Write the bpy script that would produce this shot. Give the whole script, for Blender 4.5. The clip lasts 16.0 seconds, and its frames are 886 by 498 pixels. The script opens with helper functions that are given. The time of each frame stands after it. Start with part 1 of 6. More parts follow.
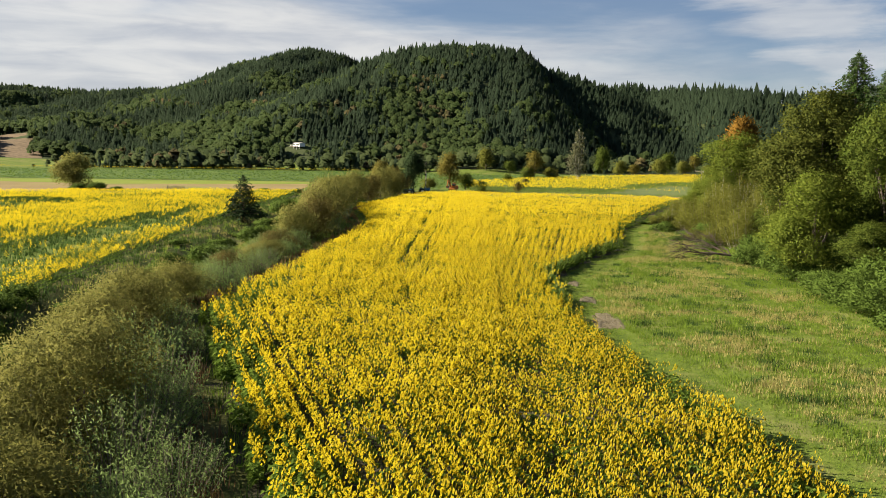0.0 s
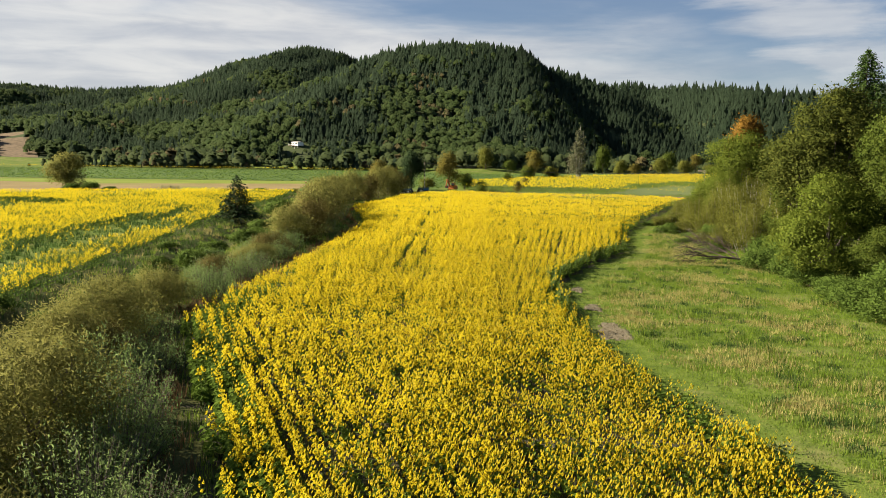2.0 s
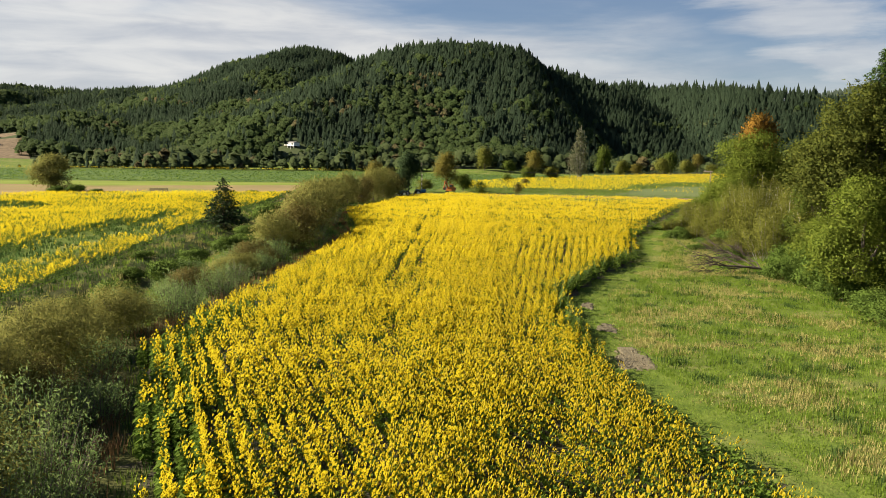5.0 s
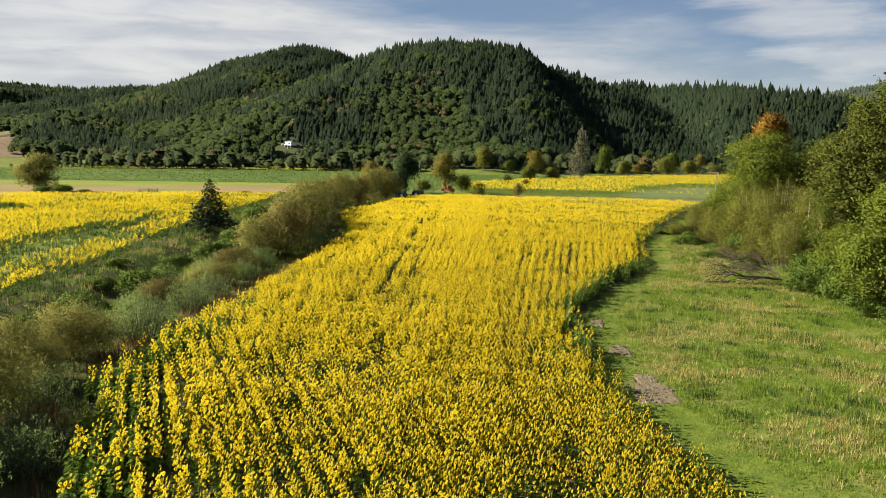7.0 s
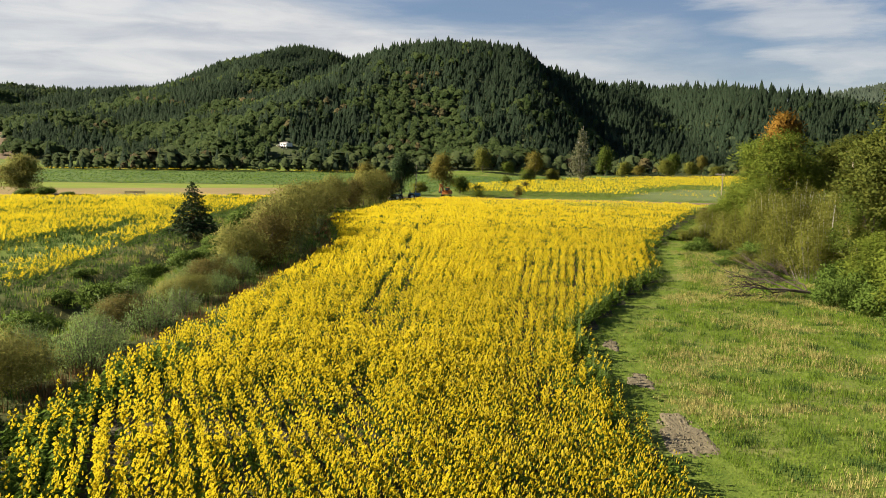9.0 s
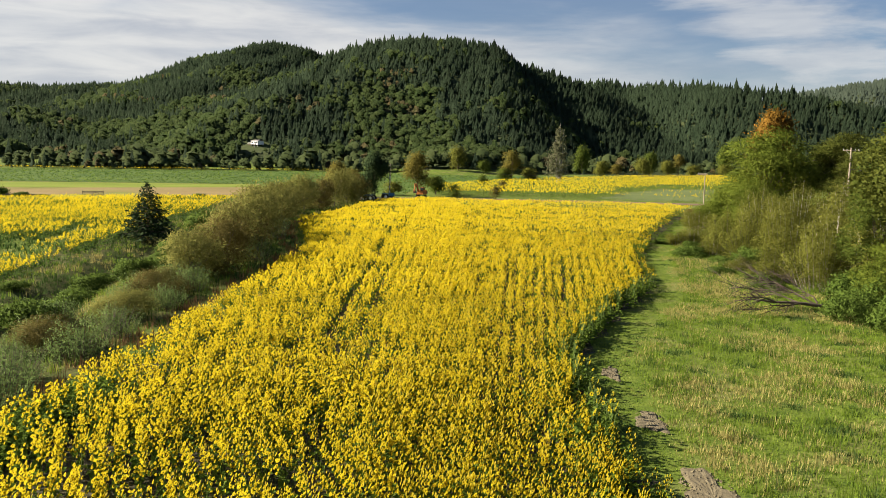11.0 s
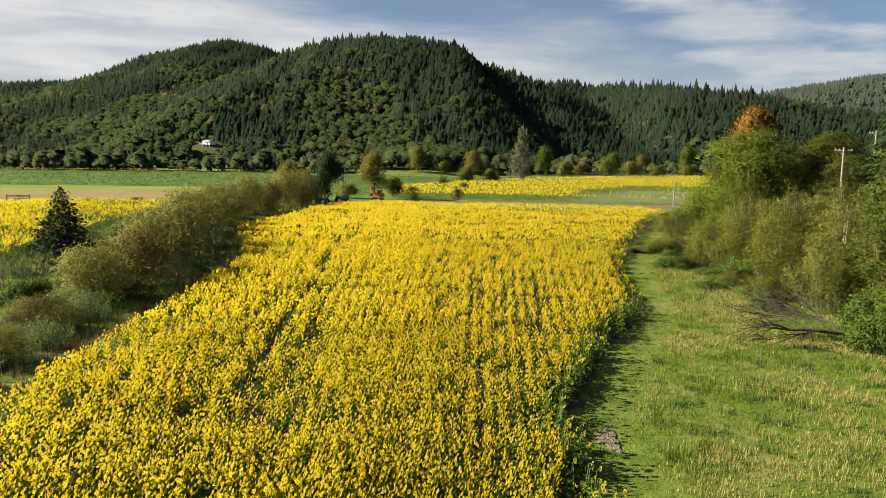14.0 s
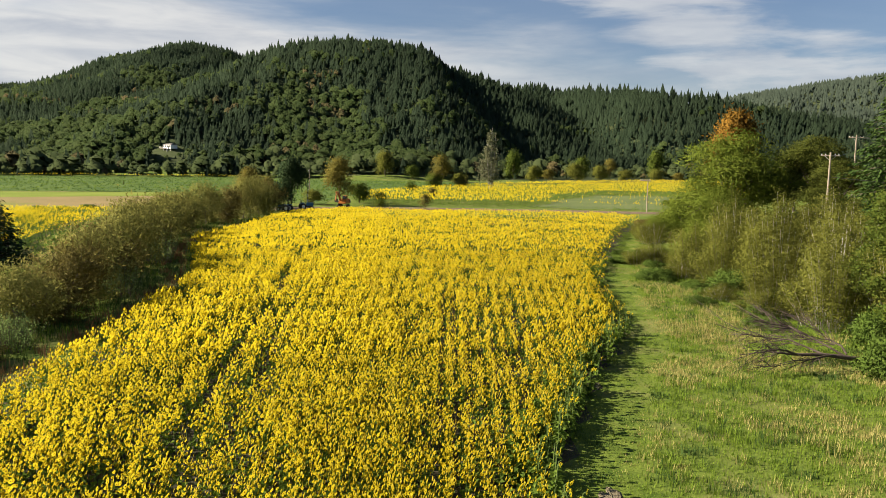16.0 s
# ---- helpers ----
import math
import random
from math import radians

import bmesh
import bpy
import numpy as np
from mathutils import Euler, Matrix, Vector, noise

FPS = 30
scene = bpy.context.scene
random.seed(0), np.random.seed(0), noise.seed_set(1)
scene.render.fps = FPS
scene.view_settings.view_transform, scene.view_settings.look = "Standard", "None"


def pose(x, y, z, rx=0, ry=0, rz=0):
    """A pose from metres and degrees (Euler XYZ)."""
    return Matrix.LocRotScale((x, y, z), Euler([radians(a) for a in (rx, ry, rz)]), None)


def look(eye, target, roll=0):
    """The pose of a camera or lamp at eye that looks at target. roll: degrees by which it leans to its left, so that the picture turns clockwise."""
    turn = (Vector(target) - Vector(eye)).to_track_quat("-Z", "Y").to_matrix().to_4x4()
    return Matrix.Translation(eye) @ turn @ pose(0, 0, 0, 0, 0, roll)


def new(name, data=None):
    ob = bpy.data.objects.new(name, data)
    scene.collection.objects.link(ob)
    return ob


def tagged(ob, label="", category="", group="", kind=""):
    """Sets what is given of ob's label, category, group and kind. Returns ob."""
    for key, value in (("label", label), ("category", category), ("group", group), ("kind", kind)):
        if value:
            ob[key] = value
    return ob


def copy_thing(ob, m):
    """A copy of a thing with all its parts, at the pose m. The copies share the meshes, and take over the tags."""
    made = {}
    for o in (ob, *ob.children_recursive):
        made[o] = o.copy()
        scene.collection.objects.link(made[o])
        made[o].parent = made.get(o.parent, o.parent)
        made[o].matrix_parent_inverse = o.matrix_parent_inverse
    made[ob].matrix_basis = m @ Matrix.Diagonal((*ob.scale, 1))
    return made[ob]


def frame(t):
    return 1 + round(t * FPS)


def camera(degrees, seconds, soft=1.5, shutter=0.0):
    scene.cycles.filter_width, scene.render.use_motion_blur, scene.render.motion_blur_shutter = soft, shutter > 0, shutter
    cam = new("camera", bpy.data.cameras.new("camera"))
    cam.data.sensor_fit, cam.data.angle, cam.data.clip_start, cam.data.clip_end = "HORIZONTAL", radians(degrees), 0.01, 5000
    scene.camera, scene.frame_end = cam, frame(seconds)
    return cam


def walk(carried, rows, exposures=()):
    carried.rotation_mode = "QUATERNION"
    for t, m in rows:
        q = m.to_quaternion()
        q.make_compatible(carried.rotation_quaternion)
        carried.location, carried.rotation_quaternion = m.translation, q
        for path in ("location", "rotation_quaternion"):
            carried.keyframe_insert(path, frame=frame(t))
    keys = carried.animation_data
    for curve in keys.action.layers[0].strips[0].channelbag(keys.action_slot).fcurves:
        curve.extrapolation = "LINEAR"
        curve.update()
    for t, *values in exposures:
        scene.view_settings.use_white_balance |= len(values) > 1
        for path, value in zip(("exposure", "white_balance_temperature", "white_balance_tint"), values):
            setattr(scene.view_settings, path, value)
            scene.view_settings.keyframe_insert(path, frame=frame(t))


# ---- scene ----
cam = camera(57.8, 16.0, soft=0.6, shutter=0.1)
PATH = [
    (0, (1.135, -0.23, 12.149), (0.958, 1.746, 11.901), 1.0),
    (0.5, (1.113, 0.465, 12.161), (0.936, 2.442, 11.912), 0.9),
    (1, (1.07, 1.282, 12.138), (0.893, 3.258, 11.888), 1.0),
    (1.5, (1.037, 2.133, 12.179), (0.86, 4.11, 11.928), 1.0),
    (2, (0.993, 3.012, 12.254), (0.817, 4.989, 12.003), 1.0),
    (2.5, (0.914, 4.029, 12.362), (0.738, 6.005, 12.108), 1.0),
    (3, (0.739, 5.14, 12.371), (0.565, 7.117, 12.118), 1.0),
    (3.5, (0.645, 6.307, 12.378), (0.471, 8.284, 12.125), 0.9),
    (6, (0.481, 12.385, 12.364), (0.309, 14.362, 12.114), 0.9),
    (6.5, (0.383, 13.923, 12.442), (0.212, 15.9, 12.191), 1.0),
    (7, (0.341, 15.618, 12.469), (0.17, 17.595, 12.217), 1.0),
    (7.5, (0.305, 17.299, 12.469), (0.134, 19.275, 12.218), 1.0),
    (8, (0.215, 18.989, 12.484), (0.045, 20.966, 12.234), 1.1),
    (8.5, (0.127, 20.649, 12.465), (-0.042, 22.626, 12.215), 1.0),
    (9, (0.036, 22.271, 12.412), (-0.131, 24.248, 12.163), 1.0),
    (9.2, (0.0, 22.921, 12.371), (-0.167, 24.898, 12.123), 1.0),
    (11.3, (-0.549, 30.367, 12.404), (-0.634, 32.35, 12.152), 1.1),
    (11.5, (-0.45, 31.013, 12.386), (-0.521, 32.996, 12.137), 1.1),
    (12, (-0.483, 32.802, 12.444), (-0.538, 34.786, 12.194), 1.1),
    (12.5, (-0.489, 34.657, 12.397), (-0.545, 36.641, 12.148), 1.1),
    (13, (-0.513, 36.55, 12.344), (-0.57, 38.534, 12.094), 1.1),
    (13.5, (-0.507, 38.318, 12.293), (-0.564, 40.302, 12.044), 1.1),
    (14, (-0.458, 40.261, 12.315), (-0.467, 42.245, 12.066), 1.1),
    (14.5, (-0.55, 42.197, 12.314), (-0.486, 44.18, 12.067), 1.1),
    (15, (-0.646, 44.045, 12.361), (-0.577, 46.028, 12.113), 1.2),
    (15.5, (-0.607, 45.485, 12.422), (-0.538, 47.469, 12.178), 1.0),
    (16, (-0.618, 46.159, 12.427), (-0.547, 48.144, 12.189), 1.1),
]
walk(cam, [(t, look(eye, target, roll)) for t, eye, target, roll in PATH], exposures=[(0.0, 1.58)])

# ---- world, sun ----
SUN_AZ, SUN_EL = radians(271.0), radians(30.0)      # compass bearing from +y, clockwise
sun_vec = Vector((math.sin(SUN_AZ) * math.cos(SUN_EL), math.cos(SUN_AZ) * math.cos(SUN_EL), math.sin(SUN_EL)))
sun = new("sun", bpy.data.lights.new("sun", "SUN"))
sun.data.energy, sun.data.angle, sun.data.color = 5.0, radians(0.6), (1.0, 0.87, 0.68)
sun.matrix_world = look(sun_vec * 60, (0, 0, 0))


def node(tree, kind, **values):
    n = tree.nodes.new(kind)
    for key, value in values.items():
        if key in n.inputs.keys():
            n.inputs[key].default_value = value
    return n


world = bpy.data.worlds.new("sky")
scene.world = world
world.use_nodes = True
wt = world.node_tree
wt.nodes.clear()
w_out = wt.nodes.new("ShaderNodeOutputWorld")
w_bg = wt.nodes.new("ShaderNodeBackground")
w_bg.inputs["Strength"].default_value = 0.05
w_sky = wt.nodes.new("ShaderNodeTexSky")
w_sky.sky_type, w_sky.sun_disc = "NISHITA", False
w_sky.sun_elevation, w_sky.sun_rotation = SUN_EL, SUN_AZ
w_sky.air_density, w_sky.dust_density, w_sky.ozone_density = 1.0, 0.5, 2.0
w_co = wt.nodes.new("ShaderNodeTexCoord")


def cloud_layer(stretch, scale, detail, lo, hi, shift):
    mp = wt.nodes.new("ShaderNodeMapping")
    mp.inputs["Scale"].default_value = stretch
    mp.inputs["Location"].default_value = shift
    mp.inputs["Rotation"].default_value = (0, radians(6), 0)
    ns = wt.nodes.new("ShaderNodeTexNoise")
    ns.inputs["Scale"].default_value = scale
    ns.inputs["Detail"].default_value = detail
    ns.inputs["Roughness"].default_value = 0.55
    ns.inputs["Distortion"].default_value = 0.35
    rm = wt.nodes.new("ShaderNodeMapRange")
    rm.interpolation_type = "SMOOTHSTEP"
    rm.inputs["From Min"].default_value, rm.inputs["From Max"].default_value = lo, hi
    wt.links.new(w_co.outputs["Generated"], mp.inputs["Vector"])
    wt.links.new(mp.outputs["Vector"], ns.inputs["Vector"])
    return mp, ns, rm


def w_math(op, a, b):
    m = wt.nodes.new("ShaderNodeMath")
    m.operation = op
    for i, v in enumerate((a, b)):
        if isinstance(v, (int, float)):
            m.inputs[i].default_value = v
        else:
            wt.links.new(v, m.inputs[i])
    return m.outputs[0]


w_sep = wt.nodes.new("ShaderNodeSeparateXYZ")
wt.links.new(w_co.outputs["Generated"], w_sep.inputs[0])
# thin high cloud over the west and low over the hills, a blue gap above it to the east, and a streak of cloud in the gap
w_y = w_math("MAXIMUM", w_sep.outputs[1], 0.08)
w_u, w_v = w_math("DIVIDE", w_sep.outputs[0], w_y), w_math("DIVIDE", w_sep.outputs[2], w_y)
_, n1, r1 = cloud_layer((1.0, 1.0, 6.0), 3.0, 6, -0.045, 0.055, (3.1, 0.4, 0.7))
gap = w_math("SUBTRACT", w_v, w_math("ADD", w_math("MULTIPLY", w_u, -0.115), 0.140))
gap = w_math("ADD", gap, w_math("MULTIPLY", w_math("SUBTRACT", n1.outputs[0], 0.5), -0.24))
wt.links.new(gap, r1.inputs["Value"])
_, n2, r2 = cloud_layer((1.6, 1.6, 9.0), 3.4, 8, 0.0, 0.075, (1.7, 2.2, 0.3))
streak_v = w_math("ABSOLUTE", w_math("SUBTRACT", w_v, w_math("SUBTRACT", 0.262, w_math("MULTIPLY", w_u, 0.30))), 0.0)
streak_v = w_math("ADD", streak_v, w_math("MULTIPLY", w_math("SUBTRACT", n2.outputs[0], 0.5), -0.30))
streak_v = w_math("ADD", streak_v, w_math("MULTIPLY", w_math("MAXIMUM", w_math("SUBTRACT", 0.34, w_u), 0.0), 0.35))
wt.links.new(streak_v, r2.inputs["Value"])
east = w_math("MINIMUM", w_math("MAXIMUM", w_math("MULTIPLY", w_math("ADD", w_u, 0.15), 1.1), 0.0), 0.40)
veil = w_math("MULTIPLY", w_math("SUBTRACT", 1.0, r1.outputs[0]), w_math("SUBTRACT", 1.0, east))
cover = w_math("MAXIMUM", veil, w_math("MULTIPLY", w_math("SUBTRACT", 1.0, r2.outputs[0]), 0.72))
cover = w_math("ADD", w_math("MULTIPLY", cover, 0.78), 0.08)
_, n3, r3 = cloud_layer((1.2, 1.2, 7.0), 6.5, 10, 0.22, 0.72, (0.2, 5.2, 1.3))
wt.links.new(n3.outputs[0], r3.inputs["Value"])
w_tone = wt.nodes.new("ShaderNodeMix")
w_tone.data_type = "RGBA"
w_tone.inputs[6].default_value, w_tone.inputs[7].default_value = (3.6, 3.75, 4.05, 1), (5.6, 5.5, 5.3, 1)
wt.links.new(r3.outputs[0], w_tone.inputs[0])
w_mix = wt.nodes.new("ShaderNodeMix")
w_mix.data_type = "RGBA"
wt.links.new(cover, w_mix.inputs[0])
w_dim = wt.nodes.new("ShaderNodeMix")
w_dim.data_type, w_dim.blend_type = "RGBA", "MULTIPLY"
w_dim.inputs[0].default_value, w_dim.inputs[7].default_value = 1.0, (0.45, 0.50, 0.60, 1)
wt.links.new(w_sky.outputs[0], w_dim.inputs[6])
wt.links.new(w_dim.outputs[2], w_mix.inputs[6])
wt.links.new(w_tone.outputs[2], w_mix.inputs[7])
wt.links.new(w_mix.outputs[2], w_bg.inputs["Color"])
wt.links.new(w_bg.outputs[0], w_out.inputs["Surface"])


# ---- materials ----
def material(name, low, high, rough=0.8, scale=3.0, fine=40.0, bump=0.2, island=0.0, through_light=0.0, metal=0.0, spec=0.3, far=None,
             third=None, third_scale=0.15, relief=0.05):
    """Two-tone noise at two scales, optional per-island spread, optional light let through thin leaves."""
    m = bpy.data.materials.new(name)
    m.use_nodes = True
    nt = m.node_tree
    nt.nodes.clear()
    out = nt.nodes.new("ShaderNodeOutputMaterial")
    bs = nt.nodes.new("ShaderNodeBsdfPrincipled")
    bs.inputs["Roughness"].default_value = rough
    bs.inputs["Metallic"].default_value = metal
    bs.inputs["Specular IOR Level"].default_value = spec
    geo = nt.nodes.new("ShaderNodeNewGeometry")
    big = node(nt, "ShaderNodeTexNoise", Scale=scale, Detail=4.0, Roughness=0.6)
    small = node(nt, "ShaderNodeTexNoise", Scale=fine, Detail=3.0, Roughness=0.6)
    nt.links.new(geo.outputs["Position"], big.inputs["Vector"])
    nt.links.new(geo.outputs["Position"], small.inputs["Vector"])

    def calc(op, a, b):
        q = nt.nodes.new("ShaderNodeMath")
        q.operation = op
        for i, v in enumerate((a, b)):
            if isinstance(v, (int, float)):
                q.inputs[i].default_value = v
            else:
                nt.links.new(v, q.inputs[i])
        return q.outputs[0]

    f = calc("ADD", calc("MULTIPLY", big.outputs[0], 0.62), calc("MULTIPLY", small.outputs[0], 0.38))
    if island:
        f = calc("ADD", calc("MULTIPLY", f, 1 - island), calc("MULTIPLY", geo.outputs["Random Per Island"], island))
        lo_hi = (0.2, 0.8)
    else:
        lo_hi = (0.36, 0.64)
    rm = node(nt, "ShaderNodeMapRange")
    rm.inputs["From Min"].default_value, rm.inputs["From Max"].default_value = lo_hi
    nt.links.new(f, rm.inputs["Value"])
    mx = nt.nodes.new("ShaderNodeMix")
    mx.data_type = "RGBA"
    mx.inputs[6].default_value, mx.inputs[7].default_value = (*low, 1), (*high, 1)
    nt.links.new(rm.outputs[0], mx.inputs[0])
    colour = mx.outputs[2]
    if third:
        patch = node(nt, "ShaderNodeTexNoise", Scale=third_scale, Detail=5.0, Roughness=0.62)
        nt.links.new(geo.outputs["Position"], patch.inputs["Vector"])
        r3 = node(nt, "ShaderNodeMapRange")
        r3.interpolation_type = "SMOOTHSTEP"
        r3.inputs["From Min"].default_value, r3.inputs["From Max"].default_value = 0.5, 0.66
        nt.links.new(patch.outputs[0], r3.inputs["Value"])
        m3 = nt.nodes.new("ShaderNodeMix")
        m3.data_type = "RGBA"
        m3.inputs[7].default_value = (*third, 1)
        nt.links.new(r3.outputs[0], m3.inputs[0])
        nt.links.new(colour, m3.inputs[6])
        colour = m3.outputs[2]
    nt.links.new(colour, bs.inputs["Base Color"])
    if bump:
        bp = node(nt, "ShaderNodeBump", Strength=bump, Distance=relief)
        nt.links.new(small.outputs[0], bp.inputs["Height"])
        nt.links.new(bp.outputs[0], bs.inputs["Normal"])
    if through_light:
        tr = nt.nodes.new("ShaderNodeBsdfTranslucent")
        nt.links.new(colour, tr.inputs["Color"])
        ms = nt.nodes.new("ShaderNodeMixShader")
        ms.inputs[0].default_value = through_light
        nt.links.new(bs.outputs[0], ms.inputs[1])
        nt.links.new(tr.outputs[0], ms.inputs[2])
        nt.links.new(ms.outputs[0], out.inputs["Surface"])
    else:
        nt.links.new(bs.outputs[0], out.inputs["Surface"])
    return m


def leafy(name, low, high, t=0.35):
    return material(name, low, high, rough=0.75, scale=0.5, fine=6.0, bump=0, island=0.42, through_light=t, spec=0.05)


M_meadow = material("meadow_ground", (0.052, 0.088, 0.013), (0.135, 0.176, 0.03), 0.95, 0.9, 7.0, 1.0, third=(0.15, 0.16, 0.05), third_scale=0.2, spec=0.08)
M_ditchside = material("ditch_side_litter", (0.045, 0.055, 0.017), (0.095, 0.098, 0.032), 0.95, 0.7, 6.0, 1.0, third=(0.06, 0.085, 0.02), third_scale=0.25, spec=0.08)
M_soil = material("field_soil", (0.035, 0.034, 0.018), (0.07, 0.062, 0.032), 0.95, 0.8, 14.0, 0.8)
M_mud = material("dried_mud", (0.09, 0.076, 0.046), (0.17, 0.145, 0.09), 0.95, 1.5, 9.0, 0.9)
M_road = material("farm_track_dirt", (0.10, 0.078, 0.05), (0.19, 0.145, 0.095), 0.95, 0.4, 6.0, 0.5, spec=0.06)
M_hay = material("cut_hay_field", (0.17, 0.135, 0.062), (0.24, 0.185, 0.09), 0.95, 0.05, 1.2, 0.4, third=(0.15, 0.18, 0.04), third_scale=0.018, spec=0.06)
M_mown = material("mown_grass", (0.12, 0.165, 0.026), (0.18, 0.22, 0.042), 0.95, 0.06, 1.4, 0.5, spec=0.06)
M_cover = material("green_crop", (0.045, 0.085, 0.022), (0.095, 0.14, 0.033), 0.9, 0.05, 1.6, 0.5, spec=0.06)
M_pale = material("pale_green_crop", (0.085, 0.115, 0.045), (0.13, 0.155, 0.06), 0.9, 0.07, 1.6, 0.5, spec=0.06)
M_forest_floor = material("forest_floor", (0.035, 0.05, 0.022), (0.065, 0.08, 0.036), 0.95, 0.06, 0.8, 0.4, spec=0.04)
M_petal = material("sunflower_petal", (0.40, 0.318, 0.012), (0.53, 0.435, 0.018), 0.6, 0.25, 6.0, 0, island=0.5, through_light=0.6, spec=0.2)
M_disc = material("sunflower_disc", (0.085, 0.06, 0.012), (0.22, 0.14, 0.02), 0.8, 2.0, 30.0, 0, island=0.4)
M_sfleaf = leafy("sunflower_leaf", (0.08, 0.14, 0.02), (0.17, 0.245, 0.04), 0.45)
M_stem = material("sunflower_stem", (0.055, 0.095, 0.018), (0.105, 0.155, 0.032), 0.85, 2.0, 20.0, 0, island=0.4)
M_bark = material("grey_brown_bark", (0.07, 0.055, 0.04), (0.15, 0.125, 0.10), 0.9, 1.2, 18.0, 0.6)
M_palebark = material("pale_alder_bark", (0.28, 0.26, 0.22), (0.45, 0.43, 0.38), 0.85, 1.2, 18.0, 0.4)
M_dead = material("weathered_dead_wood", (0.045, 0.033, 0.028), (0.11, 0.085, 0.07), 0.9, 1.0, 14.0, 0.6)
L_olive = leafy("olive_willow_leaf", (0.13, 0.14, 0.034), (0.24, 0.23, 0.064), 0.45)
L_shoot = leafy("grey_green_willow_leaf", (0.11, 0.175, 0.05), (0.225, 0.30, 0.105), 0.45)
L_alder = leafy("alder_leaf", (0.042, 0.072, 0.011), (0.108, 0.136, 0.022))
L_bright = leafy("bright_willow_leaf", (0.068, 0.106, 0.012), (0.145, 0.174, 0.026))
L_maple = leafy("maple_leaf", (0.042, 0.06, 0.011), (0.10, 0.112, 0.02))
L_rust = leafy("russet_leaf", (0.11, 0.07, 0.013), (0.27, 0.145, 0.025))
L_brown = leafy("browning_leaf", (0.08, 0.074, 0.02), (0.15, 0.125, 0.036), 0.28)
L_birch = leafy("thin_olive_leaf", (0.088, 0.102, 0.018), (0.18, 0.185, 0.036), 0.4)
L_bramble = leafy("bramble_leaf", (0.048, 0.085, 0.014), (0.105, 0.155, 0.028), 0.3)
L_fir = leafy("fir_needles", (0.030, 0.062, 0.016), (0.075, 0.12, 0.028), 0.2)
L_spruce = leafy("spruce_needles", (0.018, 0.036, 0.014), (0.044, 0.070, 0.026), 0.12)
L_yellowing = leafy("yellowing_leaf", (0.105, 0.10, 0.02), (0.19, 0.16, 0.035))
L_lichen = leafy("lichen_grey_leaf", (0.12, 0.13, 0.07), (0.22, 0.22, 0.13))
L_hillfir = material("hill_conifer", (0.028, 0.050, 0.028), (0.057, 0.085, 0.046), 0.95, 0.03, 0.9, 1.0, relief=1.2, island=0.25, through_light=0.5, spec=0.1)
L_hilldec = material("hill_broadleaf", (0.038, 0.068, 0.020), (0.088, 0.122, 0.038), 0.9, 0.03, 0.9, 1.0, relief=1.2, island=0.35, through_light=0.45, spec=0.1)
L_hillrust = material("hill_turning_leaf", (0.055, 0.056, 0.024), (0.105, 0.085, 0.034), 0.9, 0.02, 0.9, 1.0, relief=1.2, island=0.4, spec=0.1)
L_grass = leafy("meadow_grass_blade", (0.105, 0.18, 0.018), (0.21, 0.285, 0.04), 0.45)
L_straw = leafy("dry_grass_blade", (0.25, 0.225, 0.075), (0.40, 0.36, 0.135), 0.35)
L_darkgrass = leafy("rank_grass_blade", (0.035, 0.075, 0.018), (0.075, 0.12, 0.03), 0.3)
L_brownweed = leafy("dry_brown_weed", (0.12, 0.07, 0.03), (0.24, 0.15, 0.07), 0.25)
M_water = material("ditch_water", (0.02, 0.025, 0.02), (0.03, 0.035, 0.028), 0.06, 0.3, 3.0, 0.06, spec=0.5)
M_pole = material("weathered_pole_wood", (0.20, 0.16, 0.12), (0.34, 0.29, 0.23), 0.9, 1.0, 20.0, 0.4)
M_cable = material("black_cable", (0.02, 0.02, 0.02), (0.04, 0.04, 0.04), 0.6, 1.0, 10.0, 0)
M_ceramic = material("grey_insulator", (0.35, 0.36, 0.38), (0.5, 0.5, 0.52), 0.3, 1.0, 10.0, 0)


# ---- mesh helpers ----
class Bag:
    """Collects triangles; one object comes out."""

    def __init__(self):
        self.v, self.f, self.m, self.n = [], [], [], 0

    def add(self, v, f, m=0):
        v, f = np.asarray(v, float).reshape(-1, 3), np.asarray(f, int).reshape(-1, 3)
        self.v.append(v)
        self.f.append(f + self.n)
        self.m.append(np.full(len(f), m) if np.isscalar(m) else np.asarray(m))
        self.n += len(v)
        return self

    def arrays(self):
        return np.concatenate(self.v), np.concatenate(self.f), np.concatenate(self.m)


def tri_mesh(name, bag, mats, smooth=False):
    v, f, m = bag.arrays()
    me = bpy.data.meshes.new(name)
    me.vertices.add(len(v))
    me.vertices.foreach_set("co", v.astype(np.float32).ravel())
    me.loops.add(3 * len(f))
    me.loops.foreach_set("vertex_index", f.astype(np.int32).ravel())
    me.polygons.add(len(f))
    me.polygons.foreach_set("loop_start", np.arange(0, 3 * len(f), 3, dtype=np.int32))
    for q in mats:
        me.materials.append(q)
    me.polygons.foreach_set("material_index", m.astype(np.int32))
    me.polygons.foreach_set("use_smooth", np.full(len(f), smooth))
    me.update(calc_edges=True)
    return me


